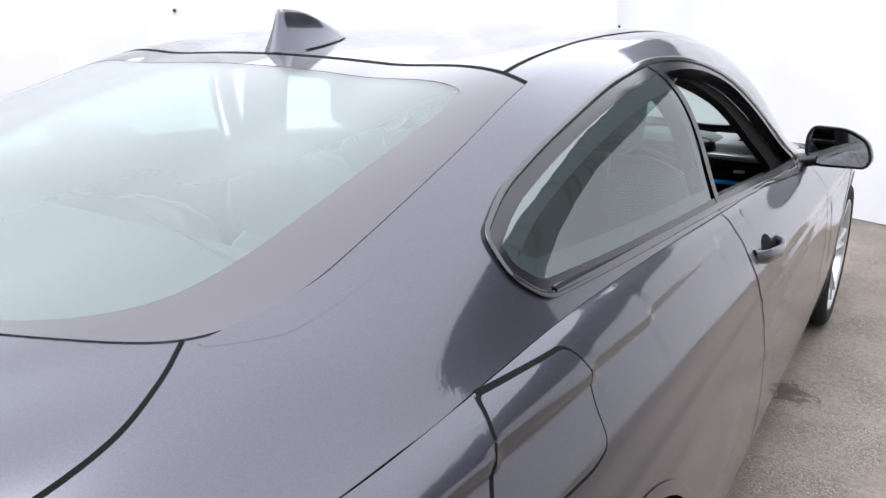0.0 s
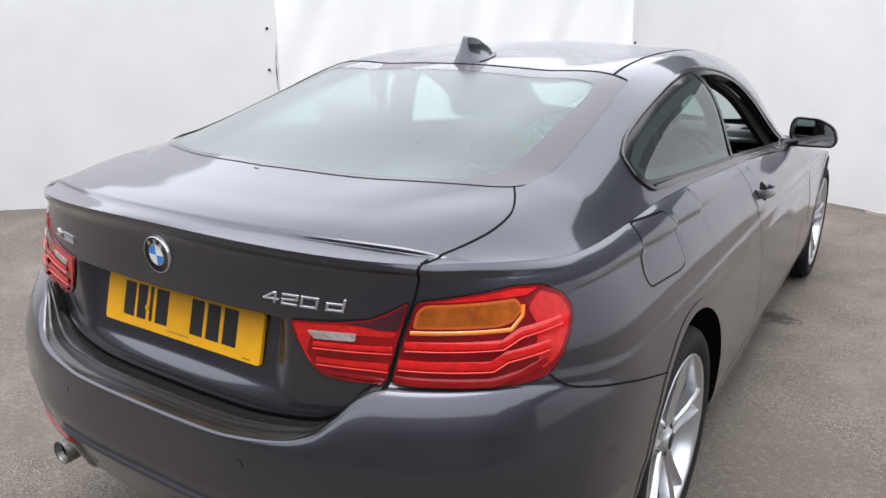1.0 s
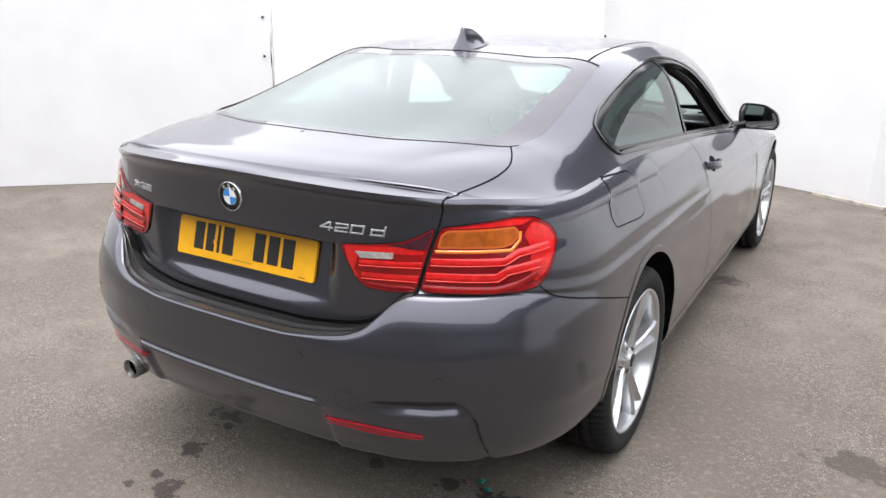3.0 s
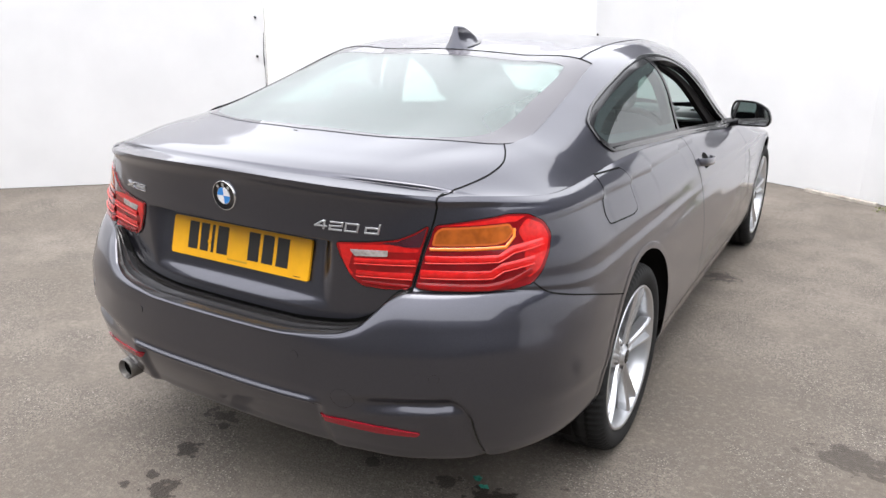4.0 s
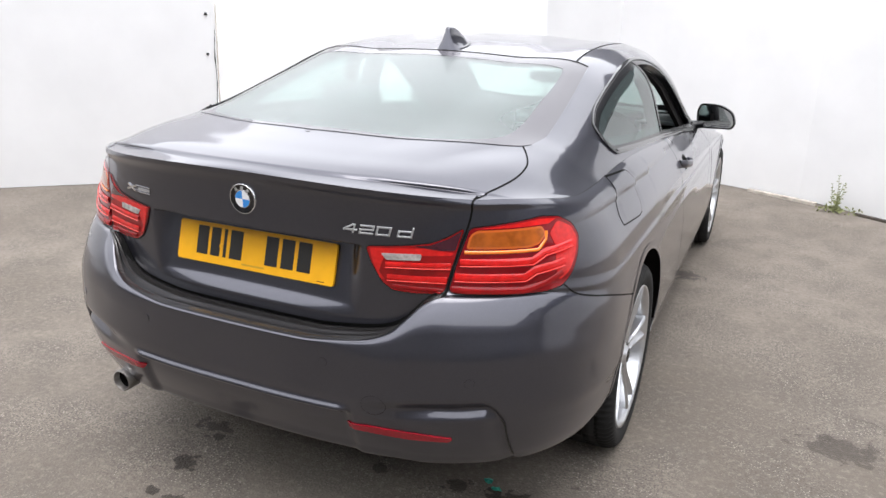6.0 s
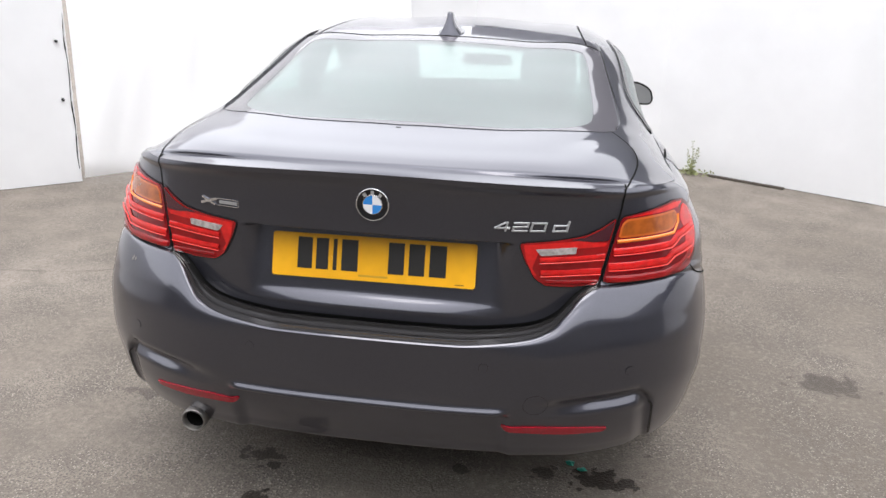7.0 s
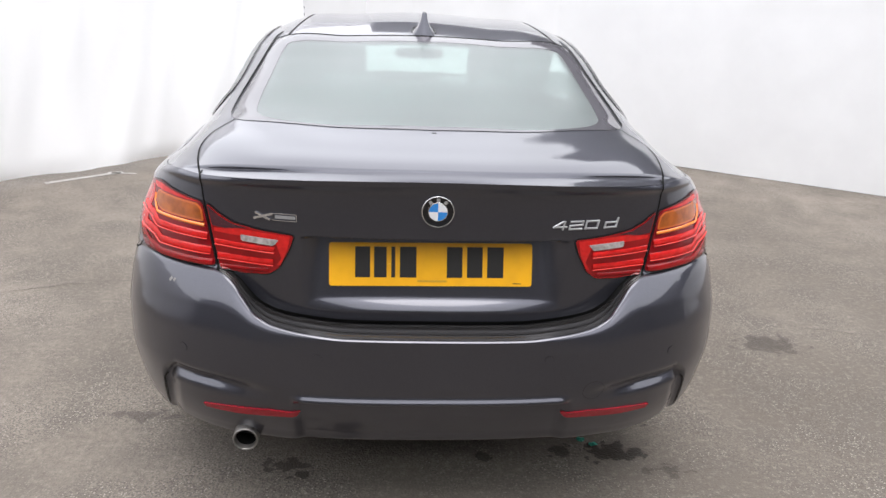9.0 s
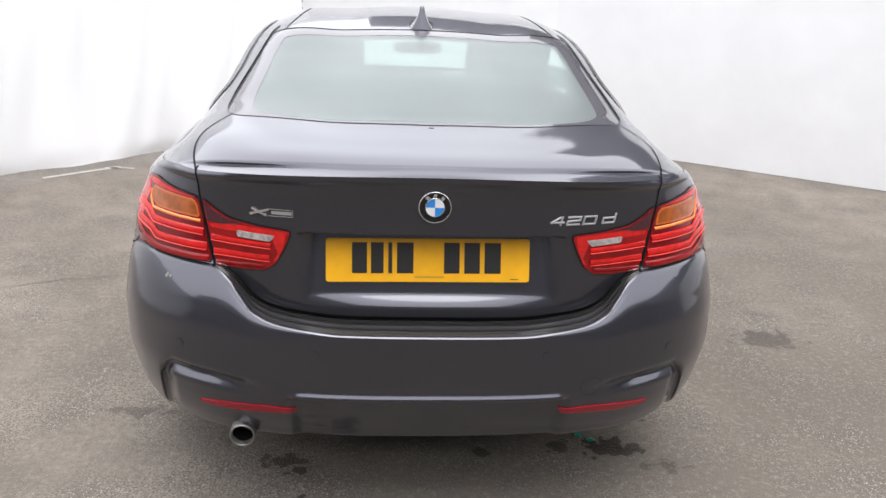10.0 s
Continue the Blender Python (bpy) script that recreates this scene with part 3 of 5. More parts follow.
# stations of the upper body: centre y, sweep of the section's end, centre z, edge of roof or glass (x, z), top of side glass (x, z)
STATIONS = [
    (0.004, 0.165, 1.035, 0.40, 1.024, 0.56, 1.013),
    (0.010, 0.166, 1.0385, 0.40, 1.0275, 0.565, 1.015),
    (0.043, 0.169, 1.048, 0.40, 1.037, 0.58, 1.022),
    (0.049, 0.170, 1.052, 0.40, 1.041, 0.58, 1.025),
    (0.058, 0.172, 1.0545, 0.40, 1.044, 0.58, 1.027),
    (0.180, 0.230, 1.074, 0.42, 1.067, 0.62, 1.047),
    (0.336, 0.300, 1.098, 0.52, 1.088, 0.66, 1.056),
    (0.480, 0.270, 1.128, 0.56, 1.102, 0.665, 1.065),
    (0.700, 0.200, 1.180, 0.575, 1.140, 0.660, 1.095),
    (0.950, 0.100, 1.232, 0.570, 1.190, 0.650, 1.140),
    (1.258, 0.020, 1.292, 0.553, 1.262, 0.645, 1.205),
    (1.500, 0.000, 1.322, 0.558, 1.288, 0.650, 1.240),
    (1.800, 0.000, 1.340, 0.562, 1.300, 0.650, 1.250),
    (2.200, 0.000, 1.338, 0.565, 1.288, 0.648, 1.228),
    (2.520, -0.020, 1.300, 0.568, 1.240, 0.655, 1.170),
    (2.800, -0.080, 1.215, 0.590, 1.130, 0.675, 1.060),
    (3.100, -0.160, 1.045, 0.620, 0.990, 0.700, 0.940),
    (3.300, -0.200, 0.908, 0.640, 0.900, 0.715, 0.875),
    (3.420, -0.120, 0.876, 0.600, 0.868, 0.700, 0.848),
    (3.900, -0.060, 0.805, 0.560, 0.788, 0.690, 0.762),
    (4.220, -0.250, 0.745, 0.400, 0.745, 0.640, 0.740),
]
SHOULDER_U = np.linspace(0, 3, 600)
SHOULDER = lower_curve(LEVELS[-1], SHOULDER_U)


def upper_point_grid(nt, ns):
    rows = []
    for n, (yc, sweep, zc, xb, zb, xc, zz) in enumerate(STATIONS):
        ye = yc + sweep
        j = np.argmin(np.abs(SHOULDER[:, 1] - ye))
        xe, ze = SHOULDER[j, 0], SHOULDER[j, 2]
        px = np.array([0, 0.5 * xb, xb, xc, xe])
        pz = np.array([zc, zc - 0.30 * (zc - zb), zb, zz, ze])
        mx, mz = np.r_[-px[:0:-1], px], np.r_[pz[:0:-1], pz]
        arc = np.r_[0, np.cumsum(np.hypot(np.diff(mx), np.diff(mz)))]
        arc -= arc[4]
        half = arc[-1]
        frac = np.r_[np.linspace(0, arc[6] / half, ns // 2, endpoint=False), np.linspace(arc[6] / half, arc[7] / half, ns // 4, endpoint=False), np.linspace(arc[7] / half, 1, ns - ns // 2 - ns // 4)]
        q = frac * half
        x, z = spline(arc, mx, q), spline(arc, mz, q)
        y = yc + sweep * (x / xe) ** 2
        if n == 0:
            y = np.interp(x, SHOULDER[:200, 0], SHOULDER[:200, 1])
            z = np.interp(x, SHOULDER[:200, 0], SHOULDER[:200, 2])
        if n == len(STATIONS) - 1:
            y = np.interp(x, SHOULDER[:399:-1, 0], SHOULDER[:399:-1, 1])
            z = np.interp(x, SHOULDER[:399:-1, 0], SHOULDER[:399:-1, 2])
        rows.append(np.stack([x, y, z], -1))
    rows = np.stack(rows)
    k = np.array([s[0] for s in STATIONS])
    q = np.concatenate([np.linspace(a, b, max(3, int((b - a) / 0.018)), endpoint=False) for a, b in zip(k[:-1], k[1:])] + [k[-1:]])
    return np.stack([spline2(k, rows[:, j], q) for j in range(rows.shape[1])], 1)


def spline(xs, ys, q):
    """Catmull-Rom over uneven knots."""
    return spline2(np.asarray(xs, float), np.asarray(ys, float)[:, None], np.asarray(q, float))[:, 0]


def spline2(xs, ys, q):
    d = np.diff(ys, axis=0) / np.diff(xs)[:, None]
    h = np.diff(xs)[:, None]
    m = np.empty_like(ys)
    m[0], m[-1] = d[0], d[-1]
    m[1:-1] = (d[:-1] * h[1:] + d[1:] * h[:-1]) / (h[1:] + h[:-1])
    i = np.clip(np.searchsorted(xs, q, side="right") - 1, 0, len(xs) - 2)
    t = ((q - xs[i]) / h[i, 0])[:, None]
    return (1 + 2 * t) * (1 - t) ** 2 * ys[i] + t * (1 - t) ** 2 * h[i] * m[i] + t * t * (3 - 2 * t) * ys[i + 1] + t * t * (t - 1) * h[i] * m[i + 1]


def grid_faces(p, flip=False):
    a, b = p.shape[:2]
    i = np.arange(a * b).reshape(a, b)
    q = np.stack([i[:-1, :-1], i[:-1, 1:], i[1:, 1:], i[1:, :-1]], -1).reshape(-1, 4)
    return q[:, ::-1] if flip else q


def smooth_normals(v, f):
    n = np.zeros_like(v)
    c = np.cross(v[f[:, 2]] - v[f[:, 0]], v[f[:, 3]] - v[f[:, 1]])
    for k in range(4):
        np.add.at(n, f[:, k], c)
    return n / np.maximum(np.linalg.norm(n, axis=1, keepdims=True), 1e-12)


U_LOW, LOW = lower_point_grid(220, 370)


CREASE_Y = (0.35, 0.73, 0.975, 1.20, 1.64, 1.90, 2.60, 3.20)
CREASE_Z = (0.943, 0.934, 0.922, 0.894, 0.848, 0.825, 0.790, 0.775)


def sculpt_lower(p):
    """Number plate recess, lid foot, diffuser lip, corner scoops and the side crease pressed into the body."""
    x, y, z = p[..., 0].copy(), p[..., 1].copy(), p[..., 2].copy()
    tail = y < 0.45
    # recess behind the plate, with a sloping shelf along its foot
    floor = 0.060 + (z - 0.75) * 0.26
    shelf = np.interp(z, (0.684, 0.6885, 0.715, 0.722), (0.0, 0.02, 0.94, 1.0))
    wide = np.interp(z, (0.690, 0.716, 0.76, 0.88), (0.325, 0.300, 0.285, 0.285))
    press = shelf * (1 - smooth(0.872, 0.882, z)) * (1 - smooth(wide, wide + np.interp(z, (0.69, 0.76), (0.02, 0.06)), x))
    p[..., 1] += np.where(tail & (z > 0.672), np.maximum(floor - y, 0) * press, 0)
    # scoop under the bumper's waist, ended by a fold at the corner
    fold_x = 0.716 + (0.47 - z) * 0.10
    inner = 1 - smooth(fold_x - 0.026, fold_x + 0.006, x)
    top = 0.522 + 0.05 * (x - 0.45) - 0.9 * np.maximum(x - 0.675, 0)
    scoop = np.interp(top - z, (0.0, 0.010, 0.030, 0.037, 0.060, 0.067, 0.30), (0.0, 0.003, 0.024, 0.026, 0.005, 0.003, 0.006)) * smooth(0.37, 0.58, x) * inner
    gully = 0.015 * smooth(fold_x - 0.055, fold_x - 0.010, x) * inner * (1 - smooth(0.445, 0.475, z))
    scoop = scoop + gully
    # diffuser lip across the middle
    lip = np.interp(0.492 - z, (0.0, 0.004, 0.017, 0.020, 0.035, 0.30), (0.0, -0.001, -0.0145, -0.0135, 0.016, 0.010))
    middle = 1 - smooth(0.330, 0.365, x)
    p[..., 1] += np.where(tail & (z < 0.62), scoop + lip * middle, 0)
    # crease along the flank: a proud edge, a narrow upright strip and a hollow below it
    under = z - pchip(CREASE_Y, CREASE_Z, np.clip(y, 0.35, 3.2))
    drop = np.interp(y, (0.28, 0.42, 0.6, 1.2, 1.65, 1.95, 2.6, 3.1), (0.0, 0.008, 0.012, 0.012, 0.0075, 0.006, 0.0045, 0.0))
    knots = (-0.115, -0.085, -0.050, -0.021, -0.010, 0.002, 0.035, 0.080)
    shape = pchip(knots, (0.0, -0.08, -0.30, -0.52, 0.0, 0.50, 0.18, 0.0), np.clip(under.ravel(), -0.115, 0.08)).reshape(under.shape)
    p[..., 0] += shape * drop * (x > 0.6)
    return p


LOW = sculpt_lower(LOW)
UP = upper_point_grid(0, 64)
car = tagged(new("car"), "dark grey metallic two-door coupe parked on tarmac", "car")


class Skin:
    """The smooth body surface, both halves, onto which panels, lamps, glass and gaps are laid."""

    def __init__(self, grids):
        vs, fs, ns, at = [], [], [], 0
        for p, flip in grids:
            v = p.reshape(-1, 3)
            f = grid_faces(p, flip)
            n = smooth_normals(v, f)
            for m in (1, -1):
                vs.append(v * (m, 1, 1)), ns.append(n * (m, 1, 1))
                t = np.concatenate([f[:, [0, 1, 2]], f[:, [0, 2, 3]]])
                fs.append((t if m == 1 else t[:, ::-1]) + at)
                at += len(v)
        self.v, self.f, self.n = np.concatenate(vs), np.concatenate(fs), np.concatenate(ns)
        self.tree = BVHTree.FromPolygons([Vector(p) for p in self.v], [tuple(int(i) for i in t) for t in self.f])

    def cast(self, origin, way):
        hit, _, i, _ = self.tree.ray_cast(Vector(origin), Vector(way))
        if hit is None:
            hit, _, i, _ = self.tree.find_nearest(Vector(origin) + 3 * Vector(way))
        t = self.f[i]
        a, b, c = (Vector(self.v[k]) for k in t)
        w = barycentric_transform(hit, a, b, c, Vector((1, 0, 0)), Vector((0, 1, 0)), Vector((0, 0, 1)))
        n = sum((Vector(self.n[k]) * w[j] for j, k in enumerate(t)), Vector())
        return hit, n.normalized()


C40, S40 = math.cos(radians(40)), math.sin(radians(40))
VIEWS = {
    "top": (Vector((1, 0, 0)), Vector((0, 1, 0)), Vector((0, 0, -1))),
    "rear": (Vector((1, 0, 0)), Vector((0, 0, 1)), Vector((0, 1, 0))),
    "right": (Vector((0, 1, 0)), Vector((0, 0, 1)), Vector((-1, 0, 0))),
    "corner": (Vector((C40, S40, 0)), Vector((0, 0, 1)), Vector((-S40, C40, 0))),
}


def flat(view, p):
    """A place in space as a pair in the plane of a view; pairs stay as they are."""
    if len(p) == 2:
        return tuple(p)
    a, b, _ = VIEWS[view]
    return (Vector(p).dot(a), Vector(p).dot(b))


def onto(view, q, lift=0.0):
    a, b, d = VIEWS[view]
    hit, n = SKIN.cast(a * q[0] + b * q[1] - d * 3, d)
    if lift:
        hit = hit + n * lift
    return hit, n


def rounded(pts, r, n=5):
    """A closed outline with its corners rounded by up to r."""
    out = []
    pts = [Vector(p) for p in pts]
    for i, p in enumerate(pts):
        a, b = pts[i - 1] - p, pts[(i + 1) % len(pts)] - p
        k = min(r, 0.45 * a.length, 0.45 * b.length)
        p0, p1 = p + a.normalized() * k, p + b.normalized() * k
        for j in range(n + 1):
            t = j / n
            out.append(p0 * (1 - t) ** 2 + p * 2 * t * (1 - t) + p1 * t * t)
    return [tuple(p) for p in out]


def curved(pts, closed=True, n=8):
    """A Catmull-Rom line through points."""
    p = [np.array(q, float) for q in pts]
    m = len(p)
    out = []
    for i in range(m if closed else m - 1):
        g = [p[(i + k) % m] if closed else p[min(max(i + k, 0), m - 1)] for k in (-1, 0, 1, 2)]
        for j in range(n):
            t = j / n
            out.append(0.5 * (2 * g[1] + (g[2] - g[0]) * t + (2 * g[0] - 5 * g[1] + 4 * g[2] - g[3]) * t * t + (3 * g[1] - g[0] - 3 * g[2] + g[3]) * t ** 3))
    if not closed:
        out.append(p[-1])
    return [tuple(q) for q in out]


def resample(pts, step, closed=True):
    p = [np.array(q, float) for q in pts]
    if closed:
        p.append(p[0])
    out = []
    for a, b in zip(p[:-1], p[1:]):
        k = max(1, int(np.ceil(np.linalg.norm(b - a) / step)))
        out += [tuple(a + (b - a) * j / k) for j in range(k)]
    if not closed:
        out.append(tuple(p[-1]))
    return out


def inside(poly, x, y):
    """Even-odd test for arrays of points."""
    poly = np.asarray(poly, float)
    x, y = np.asarray(x, float), np.asarray(y, float)
    r = np.zeros(x.shape, bool)
    for (x0, y0), (x1, y1) in zip(poly, np.roll(poly, -1, 0)):
        if y0 == y1:
            continue
        c = ((y0 > y) != (y1 > y)) & (x < (x1 - x0) * (y - y0) / (y1 - y0) + x0)
        r ^= c
    return r


def inset(poly, d):
    """An outline moved inwards by d."""
    p = np.asarray(poly, float)
    a, b = p - np.roll(p, 1, 0), np.roll(p, -1, 0) - p
    t = a / np.maximum(np.linalg.norm(a, axis=1, keepdims=True), 1e-9) + b / np.maximum(np.linalg.norm(b, axis=1, keepdims=True), 1e-9)
    t /= np.maximum(np.linalg.norm(t, axis=1, keepdims=True), 1e-9)
    area = (p[:, 0] * np.roll(p[:, 1], -1) - np.roll(p[:, 0], -1) * p[:, 1]).sum()
    n = np.stack([-t[:, 1], t[:, 0]], -1) * (1 if area > 0 else -1)
    return [tuple(q) for q in p + n * d]


def panel(name, view, outline, mat, parent, lift=0.002, thick=0.006, step=0.02, holes=(), mirror=False, label=""):
    """A plate cut to an outline, laid on the body, with a rim that goes back into it."""
    loops = [resample([flat(view, q) for q in loop], step * 0.6) for loop in (outline, *holes)]
    pts = [q for loop in loops for q in loop]
    edges, at = [], 0
    for loop in loops:
        edges += [(at + i, at + (i + 1) % len(loop)) for i in range(len(loop))]
        at += len(loop)
    o = np.array(loops[0])
    gx, gy = np.meshgrid(np.arange(o[:, 0].min(), o[:, 0].max(), step), np.arange(o[:, 1].min(), o[:, 1].max(), step))
    gx, gy = gx.ravel(), gy.ravel()
    keep = inside(inset(loops[0], step * 0.35), gx, gy)
    for h in loops[1:]:
        keep &= ~inside(inset(h, -step * 0.35), gx, gy)
    pts += list(zip(gx[keep], gy[keep]))
    v2, _, f, *_ = delaunay_2d_cdt([Vector(q) for q in pts], edges, [], 0, 1e-7)
    cx = np.array([sum(v2[i].x for i in t) / len(t) for t in f])
    cy = np.array([sum(v2[i].y for i in t) / len(t) for t in f])
    ok = inside(loops[0], cx, cy)
    for h in loops[1:]:
        ok &= ~inside(h, cx, cy)
    f = [list(t) for t, k in zip(f, ok) if k]
    spots = [onto(view, q, lift) for q in v2]
    verts, normals = [p for p, _ in spots], [n for _, n in spots]
    f = [t if (verts[t[1]] - verts[t[0]]).cross(verts[t[2]] - verts[t[0]]).dot(normals[t[0]]) > 0 else t[::-1] for t in f]
    count = {}
    for t in f:
        for i in range(len(t)):
            count[(t[i], t[(i + 1) % len(t)])] = 1
    rim = [(i, j) for i, j in count if (j, i) not in count]
    for i, j in rim:
        n = len(verts)
        side = (verts[j] - verts[i]).cross(normals[i]).normalized()
        verts += [verts[i], verts[j], verts[j] - normals[j] * thick, verts[i] - normals[i] * thick]
        normals += [side] * 4
        f.append([n + 1, n, n + 3, n + 2])
    made = []
    for m in ((1, -1) if mirror else (1,)):
        vv = [(p.x * m, p.y, p.z) for p in verts]
        nn = [(n.x * m, n.y, n.z) for n in normals]
        made.append(mesh_object(name, vv, f if m == 1 else [t[::-1] for t in f], mat, parent[len(made)] if isinstance(parent, list) else parent, label, nn))
    return made if mirror else made[0]


def strip(name, view, line, width, mat, parent, lift=0.0008, closed=False, mirror=False, step=0.012, label="", crown=0.0):
    """A narrow band laid on the body along a line."""
    line = resample([flat(view, q) for q in line], step, closed)
    p = np.array(line, float)
    n = len(p)
    if closed:
        t = np.roll(p, -1, 0) - np.roll(p, 1, 0)
    else:
        t = np.gradient(p, axis=0)
    t /= np.maximum(np.linalg.norm(t, axis=1, keepdims=True), 1e-9)
    s = np.stack([-t[:, 1], t[:, 0]], -1) * width / 2
    verts, normals, faces = [], [], []
    for k in (-1, 0, 1):
        for q, d in zip(p, s):
            h, m = onto(view, q + d * k, lift + (crown if k == 0 else 0))
            verts.append(h), normals.append(m)
    for k in range(2):
        for i in range(n if closed else n - 1):
            j = (i + 1) % n
            faces.append([k * n + i, k * n + j, (k + 1) * n + j, (k + 1) * n + i])
    a, b, c = (verts[i] for i in faces[0][:3])
    if (b - a).cross(c - a).dot(normals[0]) < 0:
        faces = [f[::-1] for f in faces]
    made = []
    for m in ((1, -1) if mirror else (1,)):
        made.append(mesh_object(name, [(q.x * m, q.y, q.z) for q in verts], faces if m == 1 else [f[::-1] for f in faces], mat,
                                parent[len(made)] if isinstance(parent, list) else parent, label, None if crown else [(q.x * m, q.y, q.z) for q in normals]))
    return made if mirror else made[0]


SKIN = Skin([(LOW, False), (UP, False)])

# outlines on the body
REAR_GLASS = curved([(0, 0.336), (0.22, 0.358), (0.42, 0.416), (0.545, 0.492), (0.592, 0.56), (0.602, 0.66), (0.596, 0.78), (0.578, 1.03), (0.557, 1.262)], closed=False, n=6) + [(0.32, 1.246), (0, 1.238)]
CLEAR_GLASS = curved([(0, 0.362), (0.25, 0.382), (0.42, 0.436), (0.505, 0.52), (0.526, 0.64), (0.520, 0.84), (0.507, 1.10), (0.465, 1.165), (0.25, 1.165), (0, 1.160)], closed=False, n=6)
CLEAR_GLASS = CLEAR_GLASS + [(-x, y) for x, y in CLEAR_GLASS[-2:0:-1]]
REAR_GLASS = REAR_GLASS + [(-x, y) for x, y in REAR_GLASS[-2:0:-1]]
DLO = rounded([(0.975, 1.008), (0.925, 1.050), (0.925, 1.100), (1.010, 1.140), (1.190, 1.195), (1.450, 1.255), (1.700, 1.278), (1.930, 1.268), (2.120, 1.222), (2.330, 1.130), (2.600, 1.000), (2.900, 0.882), (2.700, 0.888), (1.800, 0.960), (1.050, 1.004)], 0.12, 7)
SCREEN = curved([(0, 2.50), (0.30, 2.51), (0.52, 2.54), (0.575, 2.62), (0.60, 2.85), (0.625, 3.05), (0.60, 3.13), (0.40, 3.24), (0, 3.30)], closed=False, n=6)
SCREEN = SCREEN + [(-x, y) for x, y in SCREEN[-2:0:-1]]
TRUNK_DECK = [(0.578, 0.527), (0.608, 0.475), (0.632, 0.410), (0.636, 0.330), (0.622, 0.240), (0.604, 0.170), (0.594, 0.138)]
AXLES = (0.990, 3.78)
ARCH_R, WHEEL_Z = 0.380, 0.325


def split_body():
    """Shares the faces of the skin out among the panels and leaves the openings out."""
    parts = {}
    glass, dlo, screen = inset(CLEAR_GLASS, -0.008), inset(DLO, 0.012), inset(SCREEN, 0.02)
    deck = [(0, 0.0), (0, 0.336), (0.22, 0.358), (0.42, 0.416), (0.545, 0.492)] + TRUNK_DECK + [(0.594, 0.0)]
    for low, p, flip in ((True, LOW, False), (False, UP, False)):
        v = p.reshape(-1, 3)
        f = grid_faces(p, flip)
        n = smooth_normals(v, f)
        c = v[f].mean(1)
        x, y, z = c.T
        side = np.full(len(f), "rear_quarter", dtype=object)
        door = np.interp(z, (0.2, 0.5, 0.71, 0.83, 0.9, 1.3), (2.02, 1.963, 1.89, 1.79, 1.79, 1.75))
        side[y > door] = "door_panel"
        side[y > 2.98 - 0.10 * (z - 0.5)] = "front_fender"
        if low:
            seam = np.interp(y, (0.0, 0.28, 0.305, 0.347, 0.514, 0.761), (0.777, 0.777, 0.763, 0.742, 0.697, 0.622))
            tail = 0.657 + 0.122 * pchip(RISE_X, RISE, np.clip(x, 0, 1))
            bumper = (y < 0.8) & (z < np.where((x < 0.555) & (y < 0.3), tail, seam))
            side[(x < 0.59) & (y < 0.3) & ~bumper] = "boot_lid"
            side[bumper] = "rear_bumper"
            side[(z < 0.30) & (y > 0.8) & (y < 3.8)] = "side_skirt"
            side[y > 4.15] = "front_bumper"
            gone = np.zeros(len(f), bool)
            for a in AXLES:
                gone |= (np.hypot(y - a, z - WHEEL_Z) < ARCH_R) & (x > 0.6)
        else:
            side[inside(deck, x, y)] = "boot_lid"
            side[(y > 1.245) & (y < 2.5) & (x < np.interp(y, (1.25, 1.52, 1.87, 2.5), (0.515, 0.50, 0.49, 0.50)))] = "roof"
            side[(y > 3.28) & (x < 0.70)] = "bonnet"
            gone = inside(glass, x, y) | (inside(dlo, y, z) & (x > 0.5)) | inside(screen, x, y)
        for name in sorted(set(side)):
            k = (side == name) & ~gone
            if k.any():
                parts.setdefault(name, []).append((v, f[k], n))
    for name, bits in parts.items():
        whole = name in ("roof", "boot_lid", "rear_bumper", "bonnet", "front_bumper")
        for m in ((0,) if whole else (1, -1)):
            vv, ff, nn, at = [], [], [], 0
            for v, f, n in bits:
                for s in ((1, -1) if whole else (m,)):
                    used, g = np.unique(f, return_inverse=True)
                    g = g.reshape(f.shape)
                    vv.append(v[used] * (s, 1, 1)), nn.append(n[used] * (s, 1, 1))
                    ff.append((g if s == 1 else g[:, ::-1]) + at)
                    at += len(used)
            mesh_object(name, np.concatenate(vv), np.concatenate(ff), PAINT, car, normals=np.concatenate(nn))
    # inner lining of roof and pillars
    v = UP.reshape(-1, 3)
    f = grid_faces(UP)
    n = smooth_normals(v, f)
    c = v[f].mean(1)
    x, y, z = c.T
    k = (y > 0.45) & (y < 3.25) & ~inside(inset(REAR_GLASS, 0.05), x, y) & ~(inside(inset(DLO, 0.012), y, z) & (x > 0.5)) & ~inside(inset(SCREEN, 0.05), x, y)
    w = v - n * 0.022
    used, g = np.unique(f[k], return_inverse=True)
    g = g.reshape(-1, 4)
    vv = np.concatenate([w[used], w[used] * (-1, 1, 1)])
    ff = np.concatenate([g[:, ::-1], g + len(used)])
    mesh_object("headliner", vv, ff, LINING, car, "dark fabric roof lining and pillars")


split_body()

# glass
SIDE_EDGE = curved([(0.590, 0.535), (0.602, 0.60), (0.606, 0.68), (0.602, 0.80), (0.582, 1.03), (0.560, 1.27), (0.548, 1.40)], False)
rear_window = panel("rear_window", "top", REAR_GLASS, REAR_PANE, car, 0.0011, 0.003, 0.03, label="reflective green-tinted rear window glass")
rear_window.visible_shadow = False
panel("glass_border", "top", REAR_GLASS, FRIT, rear_window, 0.0017, 0.002, 0.02, holes=(CLEAR_GLASS,), label="black printed border")
misted = panel("inner_face", "top", CLEAR_GLASS, HAZE, rear_window, -0.0045, 0.0005, 0.03, label="misted greenish inner face of the glass")
misted.visible_shadow = False
